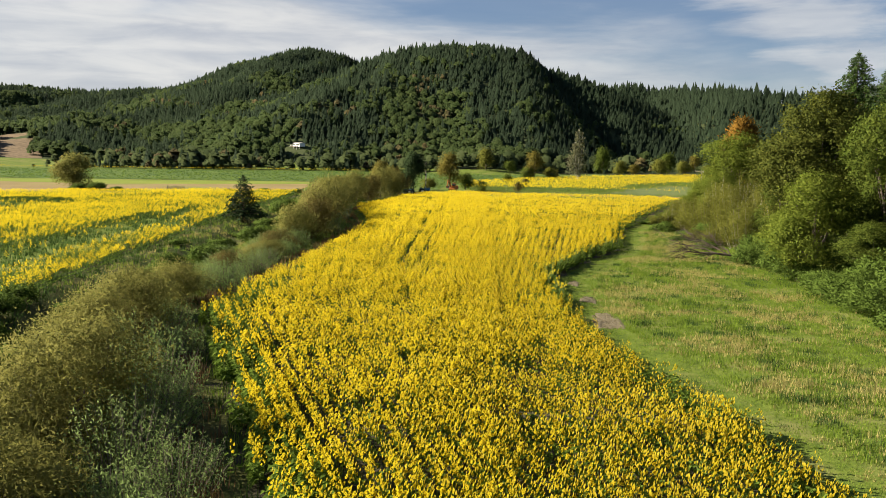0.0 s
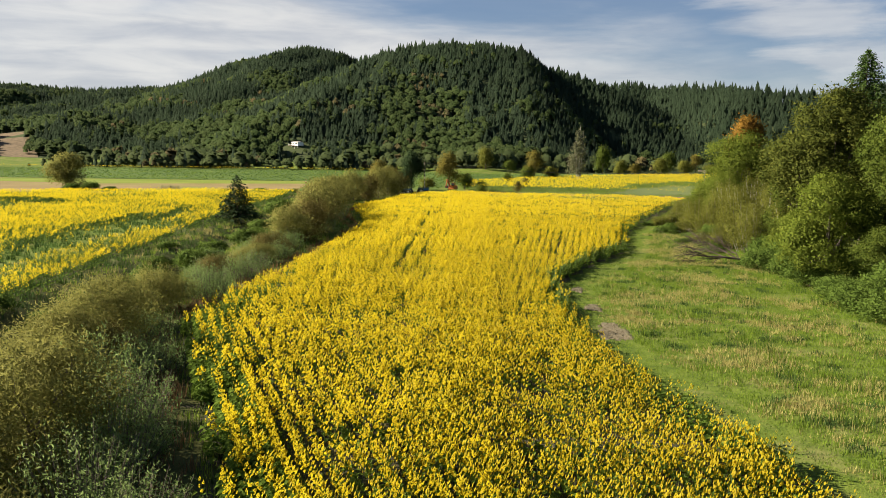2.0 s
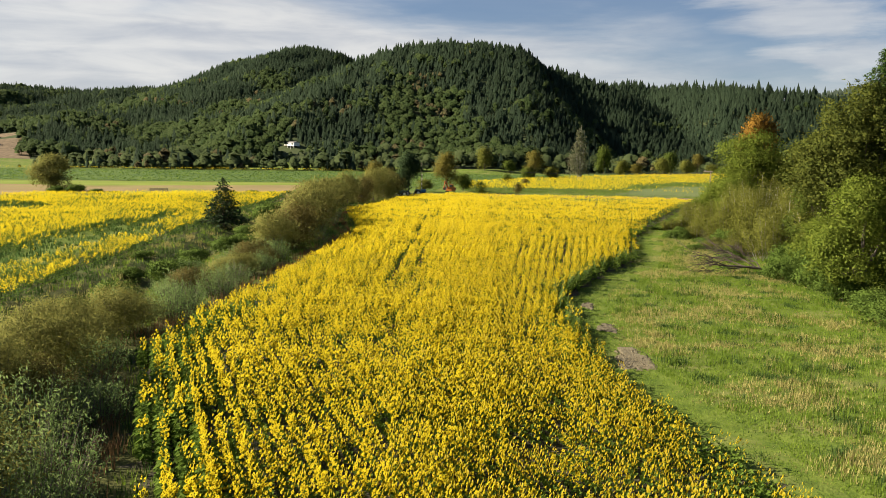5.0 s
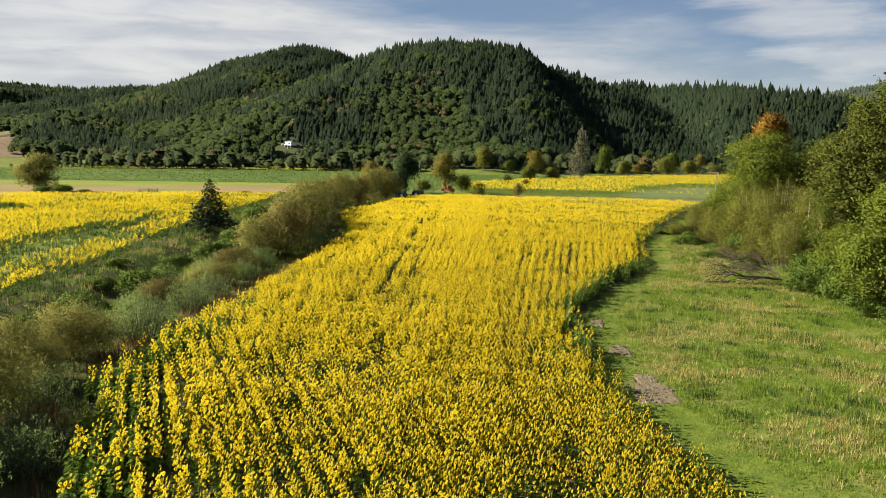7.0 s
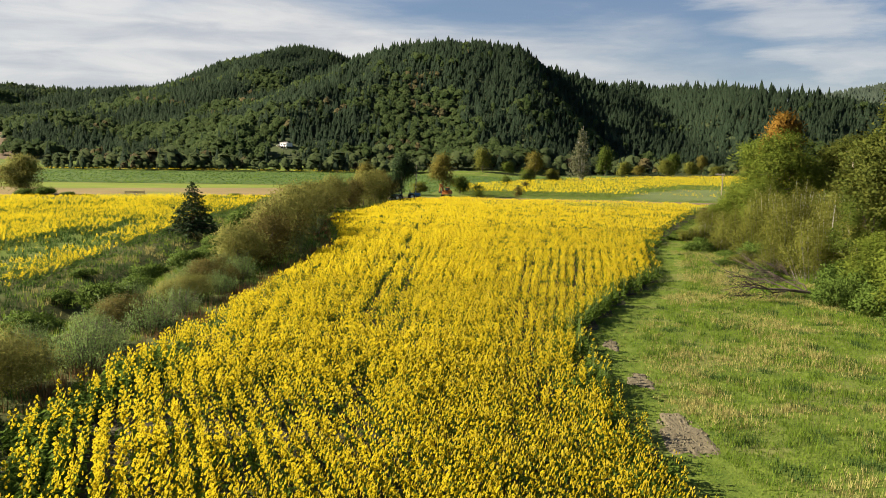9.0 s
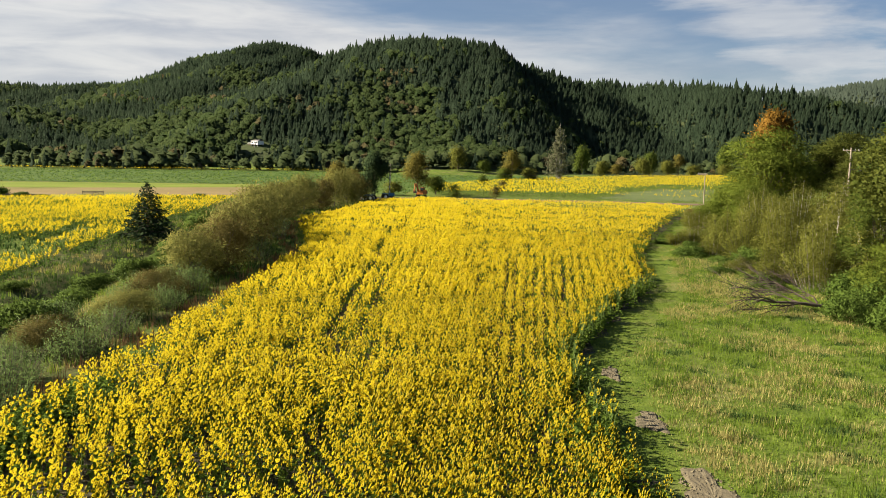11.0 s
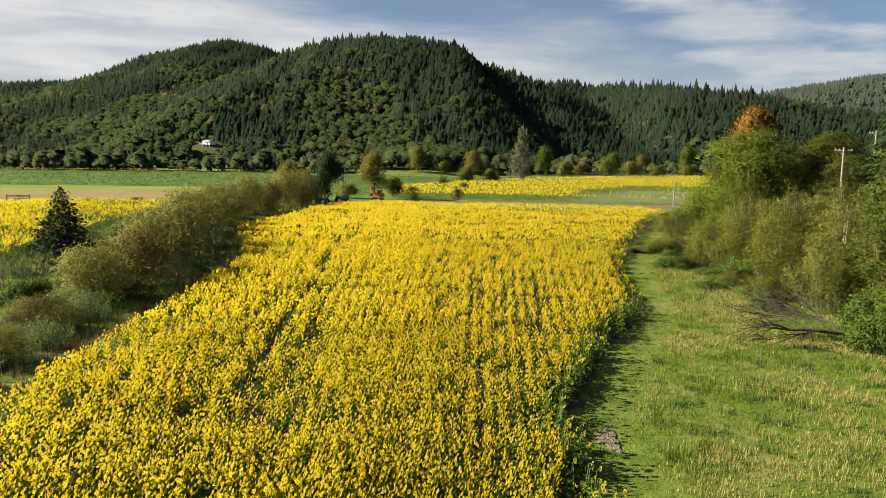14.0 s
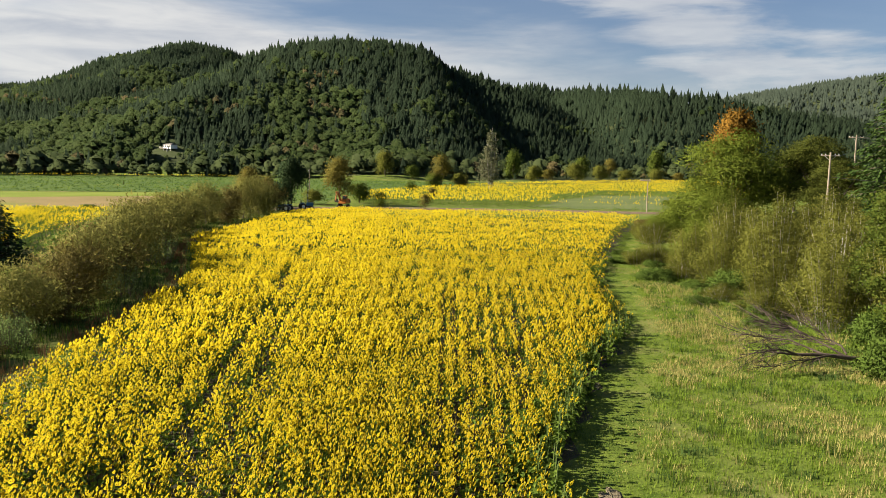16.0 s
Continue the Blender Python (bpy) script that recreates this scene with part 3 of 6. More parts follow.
# wheel marks and thin places
gone = edge_gap(main[:, 0], main[:, 1], [(-9.9, 74), (-10.8, 92), (-11.9, 112), (-13.6, 138)]) < 0.25 + 0.20 * wave(main[:, 0], main[:, 1], 5.0, 1.0)
gone |= (edge_gap(main[:, 0], main[:, 1], [(-8.2, 76), (-9.0, 92), (-10.0, 112)]) < 0.30) & (rng.random(len(main)) < 0.7)
gone |= (edge_gap(main[:, 0], main[:, 1], [(-21, 54.5), (-11, 55.0), (-6, 56)]) < 0.5) & (rng.random(len(main)) < 0.7)
gone |= (edge_gap(main[:, 0], main[:, 1], [(-0.5, 35.6), (8, 36.0), (12.2, 35.0)]) < 0.65) & (rng.random(len(main)) < 0.9)
gone |= (((main[:, 0] - 18) / 11) ** 2 + ((main[:, 1] - 189) / 5) ** 2 < 1) & (rng.random(len(main)) < 0.55)
gone |= (wave(main[:, 0], main[:, 1], 3.3, 7.0) > 0.72) & (rng.random(len(main)) < 0.5)
# thin streaks along the rows
head_a = np.where(SEAM(main) < 0, radians(-25.5), np.arctan2(main[:, 0] + 4, main[:, 1] + 35))
along = main[:, 0] * np.sin(head_a) + main[:, 1] * np.cos(head_a)
across = np.where(SEAM(main) < 0, main[:, 0] * math.cos(radians(25.5)) + main[:, 1] * math.sin(radians(25.5)), head_a * 115)
streak = wave(across, along * 0.10, 0.55, 3.7) + 0.5 * wave(across, along * 0.2, 1.4, 6.1)
spots = wave(main[:, 0], main[:, 1], 7.0, 2.9)
strip_mid = np.interp(main[:, 1], [20, 60, 110, 200], [-0.5, -3.0, -5.5, -11.0])
in_strip = np.abs(main[:, 0] - strip_mid) < 2.0 + 0.012 * main[:, 1]
row_no = np.where(SEAM(main) < 0, np.round((across + 60) / 0.70), np.round((head_a + 0.7) / (0.70 / 115)))
row_at = (np.sin(row_no * 127.1) * 43758.5) % 6.283
slot = np.sin(row_at + 0.62 * along) * np.sin(3.0 * row_at + 0.37 * along)
gone |= (slot > 0.80 - 0.22 * streak) & ~in_strip & (rng.random(len(main)) < 0.9)
gone |= (wave(across, along * 0.45, 0.42, 9.1) > 0.52) & (main[:, 1] > 56) & (main[:, 1] < 150) & ~in_strip & (rng.random(len(main)) < 0.85)
gone |= (streak > 0.55) & ~in_strip & (rng.random(len(main)) < 0.25)
lone = (edge_gap(main[:, 0], main[:, 1], LEFT_EDGE) < 4.2) & (main[:, 1] < 53)
main = np.where(lone[:, None], main - 0.75 * ((across - (np.round((across + 60) / 0.70) * 0.70 - 60))[:, None] * np.array((math.cos(radians(25.5)), math.sin(radians(25.5))))), main)
gone |= rng.random(len(main)) < 0.04
edge_r = edge_gap(main[:, 0], main[:, 1], RIGHT_EDGE)
gone |= (edge_r < 1.1) & (rng.random(len(main)) < 0.5)
grow = np.where(in_strip, 1.06, 1.02 - 0.07 * smooth01((streak + 0.15) / 0.6) + 0.05 * spots)
grow = np.where(edge_r < 1.3, 0.80 * grow, grow)
grow = np.where((main[:, 0] > -1) & (main[:, 1] > 35.8) & (main[:, 1] < 40), 0.86 * grow, grow)
main, grow = main[~gone], grow[~gone]
left_gap = edge_gap(main[:, 0], main[:, 1], LEFT_EDGE)
right_gap = edge_gap(main[:, 0], main[:, 1], RIGHT_EDGE)
middle = np.interp(main[:, 1], [20, 60, 110, 200], [-0.5, -3.0, -5.5, -11.0])
bright = 1 - smooth01((np.abs(main[:, 0] - middle) - 2.0 - 0.012 * main[:, 1]) / 1.6)
chance = 0.96 - 0.20 * smooth01((wave(main[:, 0], main[:, 1], 6.0, 9.0) - 0.1) / 0.5)
chance = np.maximum(chance, 0.99 * bright)
chance = np.where((main[:, 1] < 66) & (left_gap < 1.8), np.where(main[:, 1] < 35, 0.7, 0.22), chance)
chance = np.where((main[:, 1] > 44) & (main[:, 1] < 66) & (left_gap < 3.4), 0.25, chance)
chance = np.where(right_gap < 0.9, 0.6, chance)
chance = np.where((main[:, 0] > 7) & (main[:, 1] > 36) & (main[:, 1] < 41.5), 0.4, chance)
# the plants at the edge of the meadow stand singly
single = np.flatnonzero((main[:, 1] > 62) & (main[:, 1] < 104) & (right_gap < 1.6))
single = single[np.argsort(right_gap[single])][:240]
is_single = np.zeros(len(main), bool)
is_single[single] = True
crop = Bag()
for level, (y0, y1) in enumerate(((0, 90), (90, 138), (138, 260))):
    pick = (main[:, 1] >= y0) & (main[:, 1] < y1) & ~is_single
    rim_plant = (np.minimum(left_gap + 3 * (main[:, 1] > 66), right_gap) < 2.2) & (main[:, 1] < 138)
    sow(crop, main[pick & ~rim_plant], level, chance[pick & ~rim_plant], grow[pick & ~rim_plant])
    if level < 2:
        sow(crop, main[pick & rim_plant], level, chance[pick & rim_plant], grow[pick & rim_plant], leaves=6)
tagged(bag_part("sunflower_crop", crop, [M_petal, M_disc, M_sfleaf, M_stem]), "dense field of blooming yellow sunflowers in rows", "sunflowers", kind="stuff")

crop = Bag()
west = rows_straight(radians(-12), 0.80, 0.25, -190, 40)
west = west[inner(west, LEFT_FIELD) & (west[:, 0] > -150) & (west[:, 0] > -0.75 * west[:, 1] - 12)]
LANE = [(-44, 60), (-46.9, 79), (-48.4, 95), (-51.5, 116.5), (-57, 142)]
lane = edge_gap(west[:, 0], west[:, 1], LANE)
past = np.interp(west[:, 1], [p[1] for p in LANE], [p[0] for p in LANE]) - west[:, 0]
open_strip = (past > 0) & (past < 7 + 2.5 * wave(west[:, 0], west[:, 1], 7.0, 1.0)) & (west[:, 1] < 125)
bare = (lane < 1.2 + 0.5 * wave(west[:, 0], west[:, 1], 4.0, 2.0)) & (west[:, 1] < 138)
bare |= open_strip & (rng.random(len(west)) < 0.86)
bare |= (wave(west[:, 0], west[:, 1], 8.0, 4.4) > 0.5) & (rng.random(len(west)) < 0.6)
pale_end = np.hypot((west[:, 0] + 98) / 14, (west[:, 1] - 140) / 15) + 0.3 * wave(west[:, 0], west[:, 1], 6.0, 2.4)
bare |= (pale_end < 1) & (rng.random(len(west)) < 0.9)
west = west[~bare]
c_west = 0.74 + 0.34 * wave(west[:, 0], west[:, 1], 8.0, 6.0) + 0.15 * wave(west[:, 0], west[:, 1], 2.5, 1.0)
c_west = np.where((edge_gap(west[:, 0], west[:, 1], LANE) < 5) & (west[:, 1] < 125), 0.45, c_west)
r_w = np.hypot(west[:, 0], west[:, 1])
for level, (d0, d1), size in ((1, (0, 105), 0.78), (1, (105, 400), 0.92)):
    pick = (r_w >= d0) & (r_w < d1) & ((rng.random(len(west)) < 0.85) | (r_w < 105))
    sow(crop, west[pick], level, c_west[pick], 0.92, size)
tagged(bag_part("sunflower_crop", crop, [M_petal, M_disc, M_sfleaf, M_stem]), "thinner sunflower field with green gaps beyond the ditch", "sunflowers", kind="stuff")

crop = Bag()
far = np.column_stack([rng.uniform(-25, 150, 40000), rng.uniform(228, 428, 40000)])
far = far[inner(far, FAR_FIELD, 2.0)]
pale = inside(far[:, 0], far[:, 1], [(26, 238), (34, 250), (37, 266), (50, 284), (56, 297), (72, 298), (96, 290), (66, 229), (48, 234), (38, 232)]) & (rng.random(len(far)) < 0.93)
far = far[~pale]
sow(crop, far, 3, 0.9 + 0.2 * wave(far[:, 0], far[:, 1], 12.0, 3.0), 1.15)
strip = np.column_stack([rng.uniform(-420, -70, 2400), rng.uniform(0, 9, 2400)])
strip[:, 1] += np.interp(strip[:, 0], [-420, -230, -84], [352, 342, 384])
sow(crop, strip, 2, 0.5, 0.9)
tagged(bag_part("sunflower_crop", crop, [M_petal, M_disc, M_sfleaf, M_stem]), "far yellow sunflower field behind the dirt track", "sunflowers", kind="stuff")


def sunflower_thing(seed, headed):
    root = new("sunflower")
    stem, foliage, head = sunflower_shape(13, 8, 8, 4, seed=seed, r=0.105)
    bag_part("stem", stem, [M_stem], root)
    bag_part("foliage", foliage, [M_sfleaf], root)
    if headed:
        bag_part("flower_head", head, [M_petal, M_disc, M_sfleaf], root)
    return tagged(root, "tall sunflower with yellow head at the meadow edge" if headed else "green sunflower plant not yet in bloom at the meadow edge", "sunflower", "sunflowers along the field edge")


singles = [sunflower_thing(k + 20, k < 4) for k in range(5)]
used = set()
for i, j in enumerate(single):
    k = int(rng.choice([0, 1, 2, 3, 4], p=[0.22, 0.22, 0.2, 0.2, 0.16]))
    x, y = main[j]
    m = pose(x, y, land1(x, y) - 0.03, rng.normal(0, 4), rng.normal(0, 4), math.degrees(FACE) + rng.normal(0, 20)) @ Matrix.Scale(float(rng.uniform(0.88, 1.12)), 4)
    if k in used:
        copy_thing(singles[k], m @ Matrix.Diagonal((*[1 / q for q in singles[k].scale], 1)))
    else:
        used.add(k)
        singles[k].matrix_basis = m


# ---- trees and shrubs ----
def scatter_leaves(bag, centre, normal, size, shape=LEAF, mat=0, g=None, droop=0.0):
    g = g or rng
    n = len(centre)
    yaw = np.arctan2(normal[:, 1], normal[:, 0]) - np.pi / 2 + g.normal(0, 0.9, n)
    tilt = g.normal(0.1 - droop, 0.75, n)
    roll = g.normal(0, 0.7, n)
    v, f, _ = shape
    stamp(bag, (v, f, np.full(len(f), mat)), centre, turns(yaw, tilt, roll), size)


def lobed_crown(g, lobes, clumps, per, leaf, puff, low_cut=-0.55, shape=LEAF1, droop=0.0):
    """Leaves in clumps on the shells of a few lobes: uneven outline, gaps between the clumps."""
    bag, soft = Bag(), []
    weight = np.array([max(r[0], r[2]) ** 2 for _, r in lobes])
    for (c, r), w in zip(lobes, weight / weight.sum()):
        n = max(6, int(clumps * w))
        d = g.normal(0, 1, (n, 3))
        d /= np.linalg.norm(d, axis=1)[:, None]
        d[:, 2] = np.where(d[:, 2] < low_cut, -d[:, 2], d[:, 2])
        depth = 1 - 0.42 * g.random(n) ** 2.0 + g.normal(0, 0.05, n)
        cc = np.array(c) + d * np.array(r) * depth[:, None]
        k = g.poisson(per, n) + 3
        idx = np.repeat(np.arange(n), k)
        o = g.normal(0, 1, (len(idx), 3)) * np.array((1, 1, 0.72)) * (puff * g.uniform(0.6, 1.35, n))[idx][:, None]
        p = cc[idx] + o
        scatter_leaves(bag, p, d[idx] + 0.7 * o / puff, leaf * g.uniform(0.65, 1.3, len(p)), shape, 0, g, droop)
        out = 0.75 * d[idx] + 0.6 * o / puff + g.normal(0, 0.17, o.shape) + (0, 0, 0.12)
        soft.append(np.repeat(out / np.linalg.norm(out, axis=1)[:, None], len(shape[0]), axis=0))
    return bag, np.concatenate(soft)


def limb_bag(g, base, lobes, r0, sides=6, twigs=3):
    bag = Bag()
    top = max(lobes, key=lambda q: q[0][2])[0]
    base = np.array(base, float)
    mid = base + (np.array(top) - base) * np.array((0.25, 0.25, 0.5))
    v, f = tube([base - (0, 0, 0.3), base + (0, 0, 0.3), (base + mid) / 2 + g.normal(0, 0.1, 3), mid, np.array(top)], [r0 * 1.35, r0, r0 * 0.85, r0 * 0.6, r0 * 0.12], sides + 2)
    bag.add(v, f)
    for c, r in lobes:
        s = base + (mid - base) * g.uniform(0.45, 1.0)
        c = np.array(c)
        v, f = tube([s, s * 0.5 + c * 0.5 + g.normal(0, 0.25, 3) - (0, 0, 0.2), c, c + np.array((0, 0, r[2] * 0.6))], [r0 * 0.42, r0 * 0.28, r0 * 0.16, r0 * 0.04], sides)
        bag.add(v, f)
        for _ in range(twigs):
            e = c + g.normal(0, 0.45, 3) * np.array(r)
            v, f = tube([c, (c + e) / 2 + g.normal(0, 0.1, 3), e], [r0 * 0.12, r0 * 0.08, r0 * 0.03], 3)
            bag.add(v, f)
    return bag


def tree(name, g, lobes, clumps, per, leaf, puff, leaf_mat, bark, r0, label, category="tree", group="", shape=LEAF1, droop=0.0, low_cut=-0.55):
    root = new(name)
    bag_part("trunk", limb_bag(g, (0, 0, 0), lobes, r0), [bark], root, smooth=True)
    crown, soft = lobed_crown(g, lobes, clumps, per, leaf, puff, low_cut, shape, droop)
    bag_part("crown", crown, [leaf_mat], root, normals=soft)
    return tagged(root, label, category, group)


def round_lobes(g, n, rad, height, base, squash=0.9):
    out = [((0, 0, base + (height - base) * 0.60), (rad * 0.62, rad * 0.62, (height - base) * 0.40))]
    for k in range(n):
        a = k * 2.4 + g.uniform(-0.4, 0.4)
        z = base + (height - base) * (0.22 + 0.55 * ((k * 0.618) % 1))
        q = rad * (1.0 - 0.42 * ((z - base) / (height - base))) * g.uniform(0.5, 0.68)
        rr = rad * g.uniform(0.36, 0.5)
        out.append(((q * math.cos(a), q * math.sin(a), z), (rr, rr, min(rr * squash, (height - z)))))
    return out


def wand_bush(name, g, n, height, rad, leaf_mat, label, leaf=0.14, per=34, bark=None, category="bush", group="hedge along the ditch", spread=0.03):
    """A willow bush of many upright rods with narrow leaves."""
    root = new(name)
    stems, leaves, soft = Bag(), Bag(), []
    for _ in range(n):
        a, q = g.uniform(0, 6.28), rad * math.sqrt(g.random())
        h = height * (g.uniform(0.6, 1.08) if height < 5 else g.uniform(0.38, 1.12)) * (1 - 0.35 * (q / rad) ** 2)
        b = np.array((q * 0.55 * math.cos(a), q * 0.55 * math.sin(a), -0.1))
        e = np.array((q * math.cos(a), q * math.sin(a), h)) + g.normal(0, 0.12, 3)
        m = (b + e) / 2 + np.array((0, 0, 0.1 * h))
        v, f = tube([b, m, e], [0.018 + 0.002 * height, 0.010 + 0.001 * height, 0.004], 3)
        stems.add(v, f)
        t = g.uniform(0.22 if height < 5 else 0.34, 1.0, per)[:, None]
        p = (1 - t) ** 2 * b + 2 * t * (1 - t) * m + t * t * e + g.normal(0, 0.04 + spread * height, (per, 3)) * (1.15 - 0.6 * t) * np.array((1, 1, 0.8))
        d = g.normal(0, 1, (per, 3))
        shape = SLIM if height < 5 else LEAF1
        scatter_leaves(leaves, p, d, leaf * g.uniform(0.7, 1.4, per), shape, 0, g, -0.5)
        out = p / (rad, rad, height) + (0, 0, -0.25) + g.normal(0, 0.35, p.shape)
        soft.append(np.repeat(out / np.linalg.norm(out, axis=1)[:, None], len(shape[0]), axis=0))
    tagged(bag_part("stem", stems, [bark or M_bark], root), kind="stuff")
    bag_part("foliage", leaves, [leaf_mat], root, normals=np.concatenate(soft))
    return tagged(root, label, category, group)


def conifer(name, g, height, rad, whorls, per_whorl, sprays, leaf, mat, label, droop=0.28, group="", clear=0.04, shape=0.8):
    root = new(name)
    trunk, needles = Bag(), Bag()
    v, f = tube([(0, 0, -0.3), (0, 0, height * 0.5), (0, 0, height)], [height * 0.017, height * 0.010, 0.02], 8)
    trunk.add(v, f)
    for w in range(whorls):
        t = w / (whorls - 1)
        z = height * (clear + (0.985 - clear) * t)
        reach = rad * (1 - t) ** shape * g.uniform(0.85, 1.12) + 0.12
        m = max(4, int(per_whorl * (1 - 0.45 * t)))
        for k in range(m):
            a = 6.28 * k / m + g.uniform(-0.35, 0.35)
            ln = reach * g.uniform(0.68, 1.15)
            d = np.array((math.cos(a), math.sin(a), 0.0))
            e = d * ln + np.array((0, 0, z - droop * ln * g.uniform(0.5, 1.3) + 0.16 * ln * t))
            v, f = tube([(0, 0, z), e * 0.55 + np.array((0, 0, z * 0.45 + 0.05 * ln)), e], [0.02 * ln + 0.01, 0.012 * ln, 0.004], 3)
            trunk.add(v, f)
            n = max(3, int(sprays * (0.35 + 0.65 * ln / rad)))
            s = g.uniform(0.18, 1.05, n)[:, None]
            p = (1 - s) * np.array((0, 0, z)) + s * e + g.normal(0, 0.10 * leaf / 0.4, (n, 3)) + np.array((0, 0, 0.04 * ln)) * np.sin(s * 3.1)
            side = np.where(g.random(n) < 0.5, 1, -1) * g.uniform(0.15, 1.1, n)
            yaw = a - np.pi / 2 + side
            stamp(needles, (SLIM[0] * (1.7, 1, 1), SLIM[1], SLIM[2]), p, turns(yaw, g.normal(-0.35, 0.3, n), g.normal(0, 0.5, n)), leaf * g.uniform(0.6, 1.3, n) * (0.45 + 0.55 * ln / rad))
    top = np.column_stack([g.normal(0, 0.05, (14, 2)), height * g.uniform(0.95, 1.01, 14)])
    stamp(needles, SLIM, top, turns(g.uniform(0, 6.28, 14), g.uniform(0.2, 1.3, 14)), np.full(14, leaf * 0.5))
    bag_part("trunk", trunk, [M_bark], root)
    bag_part("crown", needles, [mat], root)
    return tagged(root, label, "tree", group)


def plant(ob, x, y, size=1.0, turn=0.0, first=False, sink=0.1, tall=1.0, lean=(0, 0)):
    m = pose(x, y, land1(x, y) - sink, lean[0], lean[1], turn) @ Matrix.Diagonal((size, size, size * tall, 1))
    if first:
        ob.matrix_basis = m
        return ob
    return copy_thing(ob, m @ Matrix.Diagonal((*[1 / q for q in ob.scale], 1)))


def set_out(kinds, places):
    """places: (kind, x, y, size, tall)."""
    seen = set()
    for i, (k, x, y, size, tall) in enumerate(places):
        plant(kinds[k], x, y, size, (i * 77) % 360, k not in seen, tall=tall)
        seen.add(k)


def gen(seed):
    return np.random.default_rng(seed)


HEDGE = "hedge along the ditch"
hedge_kinds = {
    "olive": tree("willow_bush", gen(31), round_lobes(gen(31), 9, 3.4, 4.4, 0.2), 560, 36, 0.18, 0.34, L_olive, M_bark, 0.10, "olive-brown willow bush with thin bare twigs", "bush", HEDGE, SLIM1, 0.1, -0.9),
    "olive_b": tree("willow_bush", gen(32), round_lobes(gen(32), 8, 3.0, 4.0, 0.1), 480, 34, 0.19, 0.38, L_olive, M_bark, 0.09, "olive-brown willow bush beside the ditch", "bush", HEDGE, SLIM1, 0.1, -0.9),
    "brown": tree("willow_bush", gen(33), round_lobes(gen(33), 8, 3.2, 4.2, 0.1), 440, 32, 0.19, 0.38, L_brown, M_bark, 0.09, "browning willow bush in the hedge", "bush", HEDGE, SLIM1, 0.1, -0.9),
    "olive_far": tree("willow_bush", gen(31), round_lobes(gen(31), 9, 3.4, 4.4, 0.2), 320, 22, 0.29, 0.38, L_olive, M_bark, 0.10, "olive-brown willow bush in the hedge along the ditch", "bush", HEDGE, SLIM1, 0.1, -0.9),
    "olive_b_far": tree("willow_bush", gen(32), round_lobes(gen(32), 8, 3.0, 4.0, 0.1), 280, 22, 0.30, 0.40, L_olive, M_bark, 0.09, "olive-brown willow bush in the hedge along the ditch", "bush", HEDGE, SLIM1, 0.1, -0.9),
    "brown_far": tree("willow_bush", gen(33), round_lobes(gen(33), 8, 3.2, 4.2, 0.1), 280, 22, 0.30, 0.40, L_brown, M_bark, 0.09, "browning willow bush in the hedge along the ditch", "bush", HEDGE, SLIM1, 0.1, -0.9),
    "shoots": wand_bush("willow_shoots", gen(34), 120, 3.0, 2.4, L_shoot, "grey-green willow bush of upright leafy rods"),
    "shoots_b": wand_bush("willow_shoots", gen(35), 90, 2.6, 2.0, L_shoot, "low grey-green willow bush of upright leafy rods"),
    "dark": tree("dark_bush", gen(36), round_lobes(gen(36), 9, 3.0, 7.2, 0.4), 420, 22, 0.30, 0.42, L_spruce, M_bark, 0.14, "tall dark evergreen bush by the farm track", "bush", HEDGE),
    "gold": tree("small_tree", gen(37), round_lobes(gen(37), 7, 2.6, 6.5, 1.0), 240, 20, 0.30, 0.45, L_yellowing, M_bark, 0.12, "small tree with yellowing leaves behind the hedge"),
    "bramble": tree("bramble_mound", gen(38), round_lobes(gen(38), 7, 2.3, 1.6, 0.0, 0.5), 200, 20, 0.23, 0.24, L_bramble, M_bark, 0.04, "low dark green bramble mound", "bush", "brambles"),
}
